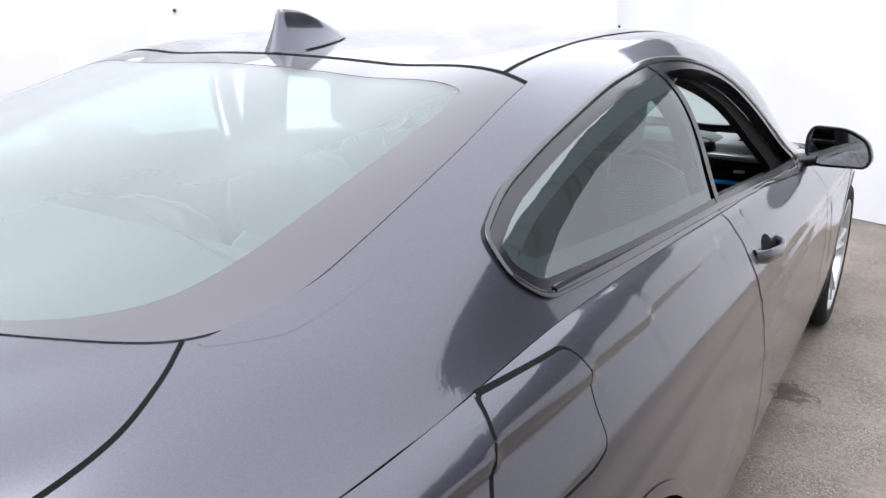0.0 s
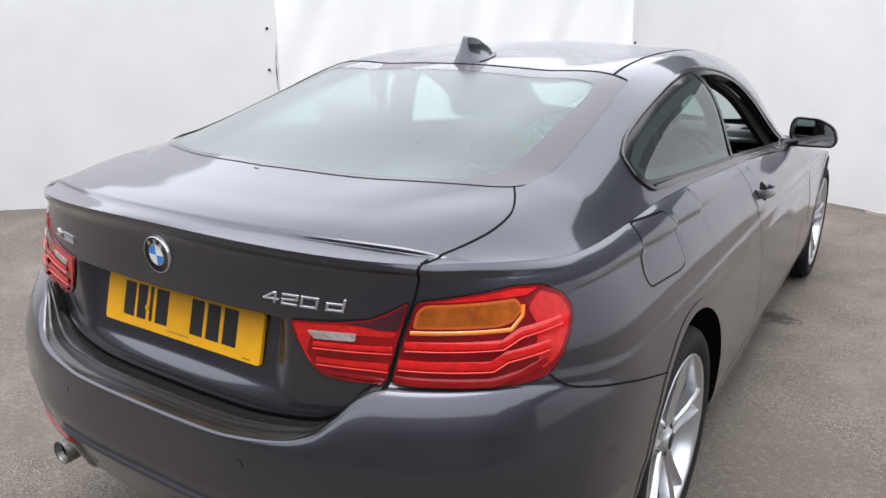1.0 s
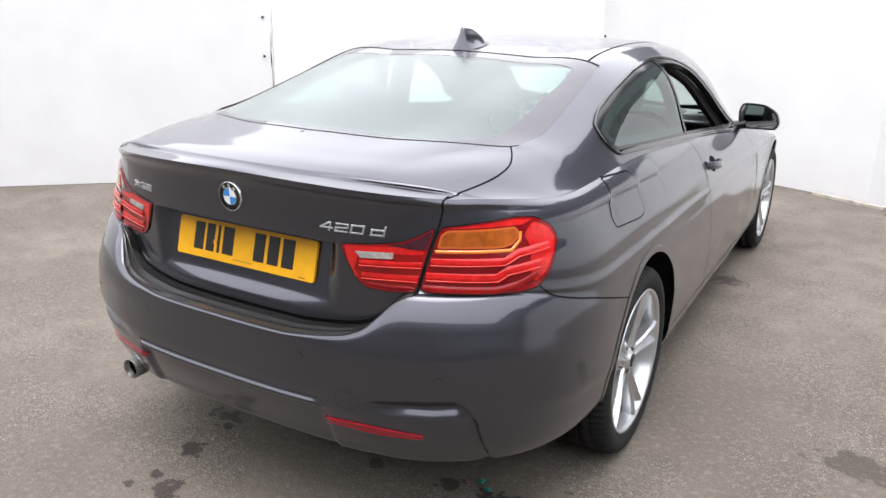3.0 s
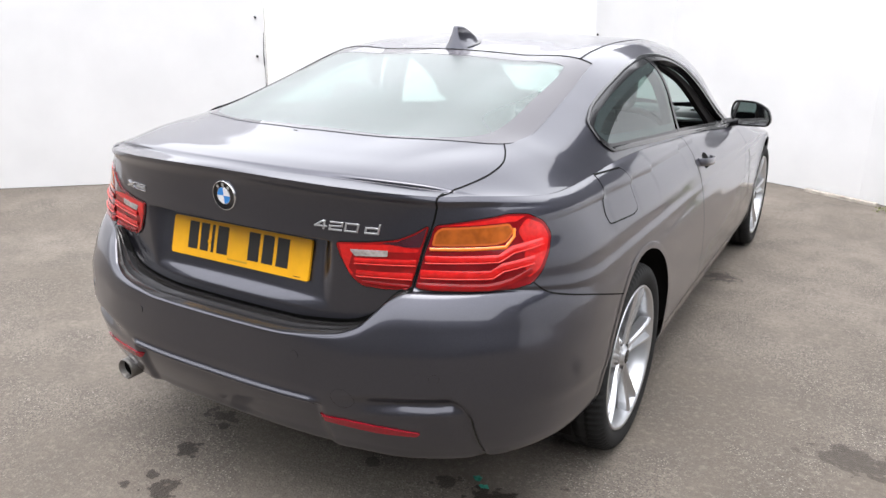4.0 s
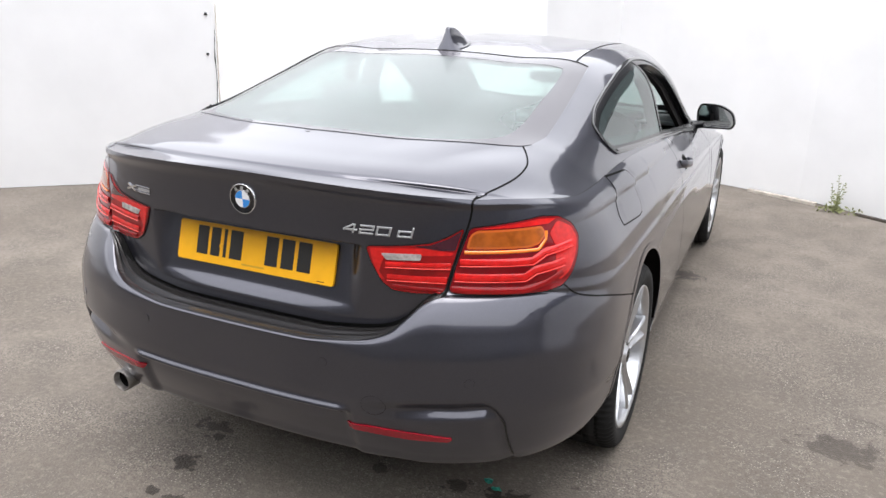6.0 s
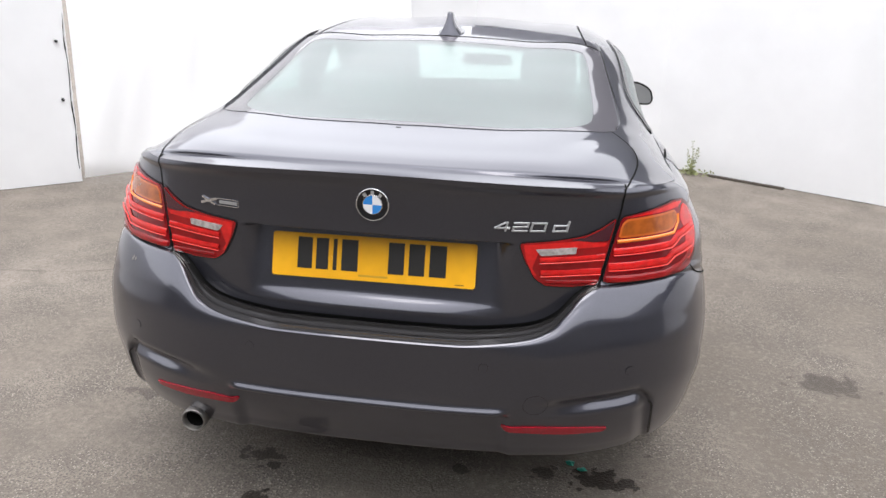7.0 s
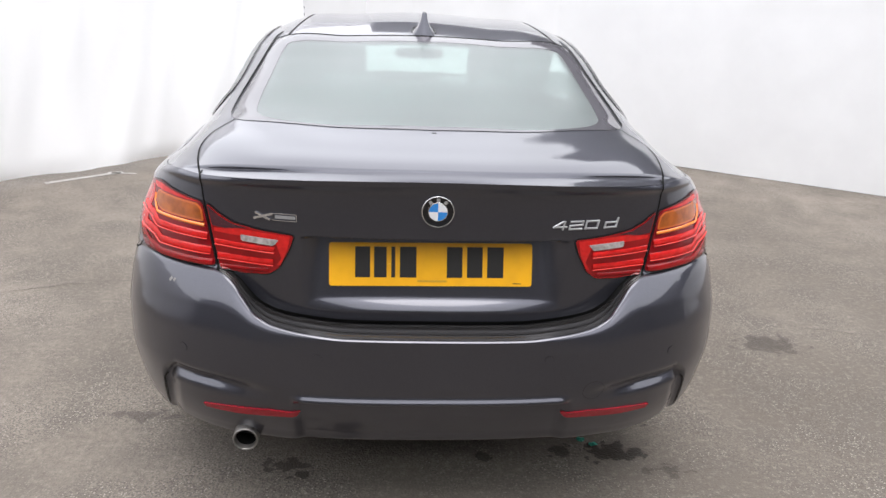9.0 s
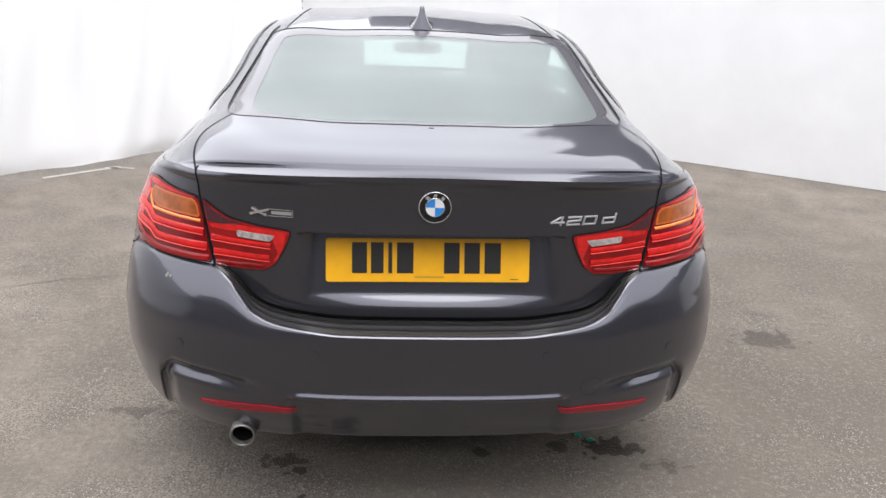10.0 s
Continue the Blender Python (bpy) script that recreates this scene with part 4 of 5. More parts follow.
strip("seal", "top", [(-0.557, 1.2655), (-0.32, 1.2495), (0, 1.2415), (0.32, 1.2495), (0.557, 1.2655)], 0.013, GAP, rear_window, 0.0024)


def pillar_edge():
    """The pillars stand a little proud of the rear glass: a black inner face under a painted edge."""
    spots = [onto("top", q) for q in resample(SIDE_EDGE, 0.02, False)]
    n = len(spots)
    for m in (1, -1):
        face, cover, normals = [], [], []
        for k in range(n):
            p, up = spots[k]
            ahead = (spots[min(k + 1, n - 1)][0] - spots[max(k - 1, 0)][0]).normalized()
            away = ahead.cross(up).normalized()
            away = away if away.x > 0 else -away
            rise = 0.0075 * min(1, k / 7, (n - 1 - k) / 7) + 0.0004
            brim = p + away * 0.004 + up * rise
            out, lean = onto("top", (p + away * (0.007 + 0.027 * min(1, k / 9)))[:2], 0.0002)
            face += [(q.x * m, q.y, q.z) for q in (p + up * 0.0005, p + up * rise)]
            cover += [(q.x * m, q.y, q.z) for q in (p + up * rise, brim, out)]
            normals += [(q.x * m, q.y, q.z) for q in (up, up, lean)]
        mesh_object("pillar_seal", face, [(2 * k, 2 * k + 1, 2 * k + 3, 2 * k + 2) for k in range(n - 1)], BLACK, car, "black seal beside the rear glass")
        f = [(3 * k + j, 3 * k + j + 1, 3 * k + j + 4, 3 * k + j + 3) for k in range(n - 1) for j in range(2)]
        a, b, c = (Vector(cover[i]) for i in f[-1][:3])
        upright = (b - a).cross(c - a).dot(Vector(normals[f[-1][0]])) > 0
        mesh_object("pillar_edge", cover, f if upright else [t[::-1] for t in f], PAINT, car, normals=normals)


pillar_edge()
screen = panel("windscreen", "top", SCREEN, GLASS, car, 0.0035, 0.004, 0.04)
screen.visible_shadow = False
panel("glass_border", "top", SCREEN, FRIT, screen, 0.0016, 0.002, 0.03, holes=(inset(SCREEN, 0.045),))

frames = panel("window_frame", "right", DLO, BLACK, car, 0.003, 0.03, 0.03, holes=(inset(DLO, 0.024),), mirror=True, label="gloss black window surround")
strip("window_frame_bead", "right", inset(DLO, 0.004), 0.008, TRIM, frames, 0.005, closed=True, mirror=True, crown=0.003)
inner = inset(DLO, 0.020)
cut = lambda q: 1.668 + (1.270 - q) * 0.415
quarter = [q for q in inner if q[0] < cut(q[1]) - 0.012]
ahead = [q for q in inner if q[0] > cut(q[1]) + 0.012]
panes = panel("quarter_window", "right", quarter, SIDE_PANE, car, 0.0024, 0.004, 0.03, mirror=True)
for pane in panes:
    pane.visible_shadow = False
panel("glass_border", "right", quarter, FRIT, panes, 0.0008, 0.003, 0.025, holes=(rounded(inset(quarter, 0.030), 0.02),), mirror=True)
panel("b_pillar", "right", [(1.654, 1.270), (1.680, 1.270), (1.812, 0.955), (1.786, 0.955)], BLACK, car, 0.004, 0.05, 0.03, mirror=True)
far_pane = panel("door_window", "right", inset(ahead, 0.004), GLASS, car, 0.0, 0.004, 0.04, mirror=True)
# the driver's window is wound down, so only the far one keeps its glass
bpy.data.objects.remove(far_pane[0])
far_pane[1].visible_shadow = False
# broad lining behind the closed far window
trim_pair = panel("pillar_trim", "right", [(1.765, 1.225), (1.945, 1.225), (1.985, 0.93), (1.80, 0.93)], LINING, car, -0.034, 0.01, 0.03, mirror=True)
bpy.data.objects.remove(trim_pair[0])
hole = [(1.712, 1.232), (1.745, 1.252), (1.880, 1.250), (2.110, 1.158), (2.330, 1.040), (2.500, 0.955), (2.600, 0.890), (2.600, 0.840), (1.850, 0.840), (1.830, 0.960)]
panel("door_frame_inner", "right", ahead, SEALBLACK, car, -0.030, 0.02, 0.03, holes=(rounded(hole, 0.01, 2),), mirror=True)
strip("belt_trim", "right", [(1.00, 1.014), (1.06, 1.0115), (1.8, 0.964), (2.3, 0.922), (2.72, 0.880), (2.93, 0.872)], 0.014, TRIM, car, 0.004, mirror=True, crown=0.004)

# gaps between the panels
def gap(view, line, width=0.0045, mirror=True, closed=False):
    strip("panel_gap", view, line, width, GAP, car, 0.0009, closed=closed, mirror=mirror)


gap("top", curved(TRUNK_DECK, False))
gap("rear", curved([(0.594, 1.014), (0.591, 0.98), (0.585, 0.94), (0.566, 0.863), (0.552, 0.776)], False))
LEDGE_X = np.linspace(0.0, 0.555, 30)
LEDGE_C = pchip(RISE_X, RISE, LEDGE_X)
gap("rear", list(zip(LEDGE_X, 0.6575 + 0.122 * LEDGE_C)), 0.010)
gap("top", curved([(0.512, 1.272), (0.500, 1.45), (0.490, 1.75), (0.492, 2.1), (0.505, 2.45)], False), 0.007)
gap("right", curved([(0.281, 0.787), (0.31, 0.760), (0.36, 0.740), (0.514, 0.697), (0.761, 0.622)], False))
gap("right", curved([(1.785, 0.948), (1.795, 0.894), (1.80, 0.831), (1.885, 0.714), (1.955, 0.50), (1.99, 0.30)], False))
gap("right", curved([(2.93, 0.875), (2.97, 0.80), (2.99, 0.65), (2.97, 0.45), (2.93, 0.30)], False))
gap("right", [(1.40, 0.292), (2.2, 0.286), (3.40, 0.280)], 0.003)
gap("top", curved([(0, 4.18), (0.35, 4.12), (0.58, 3.95), (0.66, 3.6), (0.69, 3.30)], False))
FLAP = rounded([(0.755, 0.976), (0.945, 0.970), (0.962, 0.925), (0.945, 0.890), (0.945, 0.845), (0.895, 0.838), (0.690, 0.852), (0.680, 0.880), (0.720, 0.925), (0.742, 0.960)], 0.025)
panel("fuel_flap", "right", inset(FLAP, 0.002), PAINT, car, 0.0012, 0.003, 0.012)
strip("panel_gap", "right", FLAP, 0.005, GAP, car, 0.0006, closed=True)

EDGE = list(zip(LEDGE_X, 0.6458 + 0.126 * LEDGE_C))
strip("load_edge", "rear", [(-x, z) for x, z in EDGE[:0:-1]] + EDGE, 0.003, PAINT, car, 0.0006, crown=0.0010)

# wheel arches
for ax in AXLES:
    ring = [(ax + ARCH_R * math.cos(a), WHEEL_Z + ARCH_R * math.sin(a)) for a in np.linspace(radians(-19), radians(196), 60)]
    strip("wheel_arch_lip", "right", ring, 0.024, PAINT, car, 0.0015, mirror=True, crown=0.001)
    for m in (1, -1):
        v, f = [], []
        ang = np.linspace(radians(-25), radians(205), 40)
        for deep in (False, True):
            for a in ang:
                y, z = ax + (ARCH_R + 0.006) * math.cos(a), WHEEL_Z + (ARCH_R + 0.006) * math.sin(a)
                x = 0.60 if deep else 0.80 if z < 0.30 else max(0.80, min(0.90, onto("right", (y, max(z, 0.30)))[0].x - 0.003))
                v.append((m * x, y, z))
        f = [(i, i + 1, 41 + i, 40 + i) for i in range(39)]
        k = len(v)
        v.append((m * 0.60, ax, WHEEL_Z))
        f += [(40 + i, 41 + i, k) for i in range(39)]
        mesh_object("wheel_housing", v, f, SEALBLACK, car, "matt black wheel-arch liner")


# ---------------------------------------------------------------- tail lamps
def bar(name, view, pts, width, mat, parents, lift):
    return strip(name, view, pts, width, mat, parents, lift, mirror=True, crown=0.003, step=0.008)


OUT_EDGE = [(0.592, 0.130, 0.940), (0.660, 0.185, 0.950), (0.725, 0.256, 0.960), (0.756, 0.308, 0.953), (0.784, 0.346, 0.930), (0.804, 0.356, 0.897), (0.812, 0.329, 0.857), (0.806, 0.304, 0.815), (0.792, 0.275, 0.787), (0.764, 0.235, 0.781), (0.715, 0.183, 0.780), (0.640, 0.130, 0.781), (0.562, 0.090, 0.782), (0.574, 0.106, 0.855)]
OUT_FLAT = rounded([flat("corner", q) for q in OUT_EDGE], 0.012)
lamps = panel("outer_tail_lamp", "corner", OUT_FLAT, LAMP_DARK, car, 0.004, 0.012, 0.010, mirror=True, label="red and amber tail lamp")
strip("lamp_gasket", "corner", OUT_FLAT, 0.005, BLACK, lamps, 0.0035, closed=True, mirror=True)
AMBER_EDGE = rounded([flat("corner", q) for q in [(0.590, 0.119, 0.890), (0.594, 0.126, 0.922), (0.606, 0.136, 0.935), (0.733, 0.249, 0.938), (0.746, 0.255, 0.918), (0.737, 0.232, 0.895), (0.719, 0.212, 0.889)]], 0.008)
panel("indicator", "corner", AMBER_EDGE, AMBER, lamps, 0.0055, 0.002, 0.012, mirror=True, label="amber indicator lens")
panel("indicator_bowl", "corner", inset(AMBER_EDGE, 0.005)[: len(AMBER_EDGE)], AMBER_DARK, lamps, 0.0062, 0.001, 0.012, mirror=True)
panel("lamp_field", "corner", rounded([flat("corner", q) for q in [(0.755, 0.30, 0.945), (0.780, 0.340, 0.925), (0.798, 0.350, 0.893), (0.804, 0.325, 0.858), (0.797, 0.300, 0.82), (0.78, 0.268, 0.800), (0.772, 0.262, 0.840), (0.770, 0.27, 0.885), (0.752, 0.262, 0.918)]], 0.012), LAMP_RED, lamps, 0.005, 0.001, 0.010, mirror=True)
panel("lamp_field", "corner", rounded([flat("corner", q) for q in [(0.600, 0.134, 0.938), (0.725, 0.25, 0.955), (0.752, 0.298, 0.950), (0.748, 0.262, 0.940), (0.735, 0.25, 0.941), (0.62, 0.15, 0.939)]], 0.004), LAMP_RED, lamps, 0.005, 0.001, 0.008, mirror=True)
bar("amber_strip", "corner", [(0.585, 0.118, 0.882), (0.735, 0.230, 0.882), (0.750, 0.247, 0.905), (0.748, 0.252, 0.925)], 0.008, AMBER_LIT, lamps, 0.006)
bar("light_bar", "corner", [(0.580, 0.108, 0.858), (0.730, 0.209, 0.858), (0.751, 0.239, 0.876), (0.796, 0.318, 0.884)], 0.016, LAMP_RED, lamps, 0.006)
bar("light_bar", "corner", [(0.572, 0.100, 0.822), (0.718, 0.192, 0.820), (0.737, 0.213, 0.836), (0.790, 0.285, 0.846)], 0.018, LAMP_RED, lamps, 0.006)
bar("light_bar", "corner", [(0.568, 0.095, 0.791), (0.717, 0.187, 0.788), (0.760, 0.230, 0.800), (0.788, 0.275, 0.820)], 0.015, LAMP_MID, lamps, 0.0055)
bar("bar_edge", "corner", [(0.580, 0.108, 0.8480), (0.730, 0.209, 0.848), (0.753, 0.239, 0.866), (0.797, 0.318, 0.876)], 0.0028, LAMP_LIT, lamps, 0.0085)
bar("bar_edge", "corner", [(0.572, 0.100, 0.811), (0.720, 0.192, 0.809), (0.739, 0.213, 0.825), (0.790, 0.280, 0.836)], 0.0028, LAMP_LIT, lamps, 0.0085)

IN_EDGE = rounded([(0.352, 0.881), (0.44, 0.889), (0.508, 0.900), (0.546, 0.918), (0.578, 0.940), (0.562, 0.860), (0.545, 0.776), (0.476, 0.771), (0.420, 0.774), (0.393, 0.793), (0.366, 0.842)], 0.010)
inner_lamps = panel("inner_tail_lamp", "rear", IN_EDGE, LAMP_MID, car, 0.004, 0.012, 0.010, mirror=True, label="red tail lamp with clear reversing lens")
strip("lamp_gasket", "rear", IN_EDGE, 0.005, BLACK, inner_lamps, 0.0035, closed=True, mirror=True)
panel("lamp_field", "rear", rounded([(0.362, 0.878), (0.44, 0.884), (0.50, 0.888), (0.56, 0.880), (0.556, 0.872), (0.40, 0.866), (0.385, 0.820), (0.398, 0.800), (0.388, 0.802), (0.370, 0.842)], 0.004), LAMP_RED, inner_lamps, 0.005, 0.001, 0.008, mirror=True)
panel("dark_field", "rear", rounded([(0.470, 0.8915), (0.508, 0.897), (0.546, 0.914), (0.574, 0.935), (0.563, 0.886), (0.530, 0.884)], 0.004), LAMP_BURGUNDY, inner_lamps, 0.0058, 0.001, 0.008, mirror=True)
reverse = panel("reversing_lens", "rear", rounded([(0.390, 0.868), (0.488, 0.873), (0.486, 0.857), (0.404, 0.852)], 0.004), CLEAR, inner_lamps, 0.0062, 0.002, 0.008, mirror=True, label="clear ribbed lens")
bar("light_bar", "rear", [(0.402, 0.841), (0.478, 0.844), (0.556, 0.848)], 0.013, LAMP_RED, inner_lamps, 0.006)
bar("light_bar", "rear", [(0.406, 0.808), (0.478, 0.809), (0.550, 0.812)], 0.015, LAMP_RED, inner_lamps, 0.006)
bar("light_bar", "rear", [(0.420, 0.785), (0.478, 0.783), (0.545, 0.784)], 0.010, LAMP_MID, inner_lamps, 0.0055)
bar("bar_edge", "rear", [(0.402, 0.833), (0.556, 0.840)], 0.0025, LAMP_LIT, inner_lamps, 0.0085)
bar("bar_edge", "rear", [(0.406, 0.799), (0.550, 0.803)], 0.0025, LAMP_LIT, inner_lamps, 0.0085)

# ---------------------------------------------------------------- bumper fittings
REFL = rounded([(0.338, 0.430), (0.42, 0.432), (0.52, 0.424), (0.604, 0.413), (0.594, 0.401), (0.50, 0.403), (0.41, 0.411), (0.352, 0.414)], 0.006)
panel("rear_reflector", "rear", REFL, REFLECT, car, 0.004, 0.006, 0.012, mirror=True, label="narrow red rear reflector")
strip("air_slot", "rear", curved([(0.706, 0.468), (0.7165, 0.455), (0.719, 0.43), (0.723, 0.38), (0.7265, 0.338)], False), 0.0045, BLACK, car, 0.002, mirror=True)
for q in ([(-0.684, 0.731), (-0.676, 0.741)], [(-0.672, 0.733), (-0.667, 0.740)]):
    strip("scuff", "rear", q, 0.006, STEEL, car, 0.0006, step=0.004)
for x, z in ((0.290, 0.597), (0.643, 0.577)):
    ring = [(x + 0.011 * math.cos(a), z + 0.011 * math.sin(a)) for a in np.linspace(0, 2 * math.pi, 20, endpoint=False)]
    panel("parking_sensor", "rear", ring, PAINT, car, 0.0015, 0.002, 0.008, mirror=True)
    strip("panel_gap", "rear", ring, 0.0012, GAP, car, 0.0006, closed=True, mirror=True, step=0.004)
ring = [(0.42 + 0.030 * math.cos(a), 0.498 + 0.028 * math.sin(a)) for a in np.linspace(0, 2 * math.pi, 28, endpoint=False)]
strip("tow_eye_cover", "rear", ring, 0.0007, GAP, car, 0.0006, closed=True, step=0.006)
# Thin black line paints the shade along the diffuser's soft fold.
strip("diffuser_fold_shade", "rear", [(-0.34, 0.466), (0.34, 0.466)], 0.004, GAP, car, 0.001)
u = np.linspace(0.0, 0.56, 60)
low_edge, top_edge = lower_curve(LEVELS[8], u), lower_curve(LEVELS[9], u)
low_edge, top_edge = low_edge[low_edge[:, 0] < 0.556], top_edge[low_edge[:, 0] < 0.556]
rows = []
for k, lift in ((0.04, 0), (0.26, 0), (0.30, 0.0018), (0.34, 0), (0.58, 0), (0.62, 0.0018), (0.66, 0), (0.90, 0), (1.0, 0), (1.02, 0)):
    q = low_edge + (top_edge - low_edge) * k
    slope = np.gradient(q[:, 2], q[:, 0])
    rows.append(q + np.stack([-slope, 0 * slope, np.ones_like(slope)], -1) / np.hypot(1, slope)[:, None] * (0.0022 + lift))
rows = np.stack([np.concatenate([r[:0:-1] * (-1, 1, 1), r]) for r in rows])
# Towards the corners the pad's black stands for dark reflections in the paint.
mesh_object("load_edge_pad", rows.reshape(-1, 3), grid_faces(rows), PAD, car, "black pad with painted-in dark reflections on the bumper's ledge")


def lathe(name, profile, centre, axis, mat, parent, n=48, shape=None, label=""):
    """A turned part: profile of (radius, along), about an axis through centre."""
    a = Vector(axis).normalized()
    u = a.orthogonal().normalized()
    w = a.cross(u)
    v, f, m = [], [], len(profile)
    for i in range(n):
        t = 2 * math.pi * i / n
        for j, (r, h) in enumerate(profile):
            if shape:
                r, h = shape(i, j, r, h)
            v.append(Vector(centre) + a * h + (u * math.cos(t) + w * math.sin(t)) * r)
    for i in range(n):
        for j in range(m - 1):
            k = (i + 1) % n
            f.append((i * m + j, k * m + j, k * m + j + 1, i * m + j + 1))
    return mesh_object(name, v, f, mat, parent, label)


lathe("exhaust_pipe", [(0.0, 0.16), (0.027, 0.16), (0.028, 0.004), (0.0305, 0.0), (0.034, 0.004), (0.034, 0.22), (0.0, 0.22)], (-0.492, 0.010, 0.318), (0, 1, 0.02), STEEL, car, 32, label="sooty steel tailpipe")
lathe("exhaust_soot", [(0.0, 0.0), (0.0272, 0.0), (0.0272, -0.09)], (-0.492, 0.12, 0.320), (0, 1, 0.02), SOOT_BLACK, car, 24)


def stick(name, v, f, view, centre, mat, parent, lift, label=""):
    """Flat-built badge bent onto the body round a centre."""
    out = []
    for x, y, h in v:
        p, n = onto(view, (centre[0] + x, centre[1] + y))
        out.append(p + n * (lift + h))
    return mesh_object(name, out, f, mat, parent, label, smooth_shade=False)


# wide model number: strokes in a cell 1 wide and 1 high
GLYPHS = {
    "4": [((1.0, 0.32), (0.0, 0.32)), ((0.0, 0.32), (0.62, 1.0)), ((0.78, 1.0), (0.78, 0.0))],
    "2": [((0.0, 1.0), (1.0, 1.0)), ((1.0, 1.0), (1.0, 0.55)), ((1.0, 0.55), (0.0, 0.45)), ((0.0, 0.45), (0.0, 0.0)), ((0.0, 0.0), (1.0, 0.0))],
    "0": [((0.0, 0.0), (1.0, 0.0)), ((1.0, 0.0), (1.0, 1.0)), ((1.0, 1.0), (0.0, 1.0)), ((0.0, 1.0), (0.0, 0.0))],
    "d": [((0.0, 0.0), (1.0, 0.0)), ((1.0, 0.0), (1.0, 1.15)), ((1.0, 0.68), (0.0, 0.68)), ((0.0, 0.68), (0.0, 0.0))],
}


def lettering(word, width, height, stroke, slant):
    """Flat-topped strokes with bevelled sides, leaning to the right."""
    v, f = [], []
    pitch = width / (len(word) + 0.04)
    for n, c in enumerate(word):
        n += 0.26 if c == "d" else 0.0
        for p, q in GLYPHS[c]:
            p, q = (Vector((-width / 2 + pitch * (n + 0.76 * a[0] + slant * a[1]), height * (a[1] - 0.5))) for a in (p, q))
            d = (q - p).normalized()
            s = Vector((-d.y, d.x))
            at = len(v)
            for grow, h in ((1.0, -0.001), (1.0, 0.0012), (0.55, 0.0026)):
                w = stroke / 2 * grow
                v += [(*(p - d * w - s * w), h), (*(q + d * w - s * w), h), (*(q + d * w + s * w), h), (*(p - d * w + s * w), h)]
            for k in (0, 4):
                f += [(at + k + i, at + k + (i + 1) % 4, at + k + 4 + (i + 1) % 4, at + k + 4 + i) for i in range(4)]
            f.append((at + 8, at + 9, at + 10, at + 11))
    return v, f


stick("model_lettering", *lettering("420d", 0.170, 0.0190, 0.0047, 0.10), "rear", (0.377, 0.9215), SILVER, car, 0.001, "chrome model number lettering")


def bevel_box(x0, x1, y0, y1, h):
    b = min(0.002, (x1 - x0) / 4)
    v = [(x0, y0, -0.002), (x1, y0, -0.002), (x1, y1, -0.002), (x0, y1, -0.002), (x0 + b, y0 + b, h), (x1 - b, y0 + b, h), (x1 - b, y1 - b, h), (x0 + b, y1 - b, h)]
    return v, [(4, 5, 6, 7), (0, 1, 5, 4), (1, 2, 6, 5), (2, 3, 7, 6), (3, 0, 4, 7)]


def beam(p, q, w, h):
    p, q = Vector(p), Vector(q)
    d = (q - p).normalized()
    n = Vector((-d.y, d.x)) * w / 2
    v = [(*(p - n), -0.001), (*(q - n), -0.001), (*(q + n), -0.001), (*(p + n), -0.001)]
    v += [(a * 1.0, b * 1.0, h) for a, b, _ in v]
    return v, [(4, 5, 6, 7), (0, 1, 5, 4), (1, 2, 6, 5), (2, 3, 7, 6), (3, 0, 4, 7)]


def joined(pieces):
    v, f = [], []
    for pv, pf in pieces:
        f += [tuple(i + len(v) for i in t) for t in pf]
        v += pv
    return v, f


badge = [beam((-0.054, -0.007), (-0.006, 0.008), 0.006, 0.003), beam((-0.050, 0.008), (-0.012, -0.008), 0.005, 0.003),
         beam((-0.006, 0.009), (0.054, 0.009), 0.0016, 0.002), beam((-0.006, -0.008), (0.054, -0.008), 0.0016, 0.002), beam((0.0535, -0.008), (0.0535, 0.009), 0.0016, 0.002)]
stick("drive_badge", *joined(badge), "rear", (-0.399, 0.926), CHROME, car, 0.001, "small silver cross-and-bar badge")
stick("badge_bar", *joined([beam((0.0, 0.0), (0.050, 0.0), 0.008, 0.0018)]), "rear", (-0.399, 0.9265), SILVER, car, 0.001)

# roundel on the boot lid
ec, en = onto("rear", (0.0, 0.958))
roundel = lathe("roundel", [(0.0, 0.0062), (0.0355, 0.0062), (0.0375, 0.0072), (0.040, 0.0060), (0.041, 0.0)], ec, en, BLACK, car, 48, label="black-rimmed round badge, blue and white quarters")
lathe("roundel_rim", [(0.0372, 0.0060), (0.0388, 0.0080), (0.0408, 0.0062), (0.0412, 0.0)], ec, en, CHROME, roundel, 48)
lathe("roundel_ring", [(0.0222, 0.0060), (0.0232, 0.0074), (0.0244, 0.0060)], ec, en, CHROME, roundel, 48)
right = Vector((1, 0, 0))
upward = en.cross(right).normalized() * -1
upward = upward if upward.z > 0 else -upward
for k in range(4):
    a = np.linspace(k * math.pi / 2, (k + 1) * math.pi / 2, 10)
    pv = [ec + en * 0.0068] + [ec + en * 0.0068 + (right * math.cos(t) + upward * math.sin(t)) * 0.0225 for t in a]
    mesh_object("roundel_quarter", pv, [(0, i, i + 1) for i in range(1, 10)], BLUE if k % 2 else WHITE_ENAMEL, roundel)
for k in range(3):
    a = radians(90 + (k - 1) * 38)
    c = ec + en * 0.0066 + (right * math.cos(a) + upward * math.sin(a)) * 0.0305
    r, t = (right * math.cos(a) + upward * math.sin(a)), (right * -math.sin(a) + upward * math.cos(a))
    mesh_object("roundel_mark", [c + t * sx * 0.004 + r * sy * 0.0042 for sx, sy in ((-1, -1), (1, -1), (1, 1), (-1, 1))], [(0, 1, 2, 3)], SILVER, roundel)

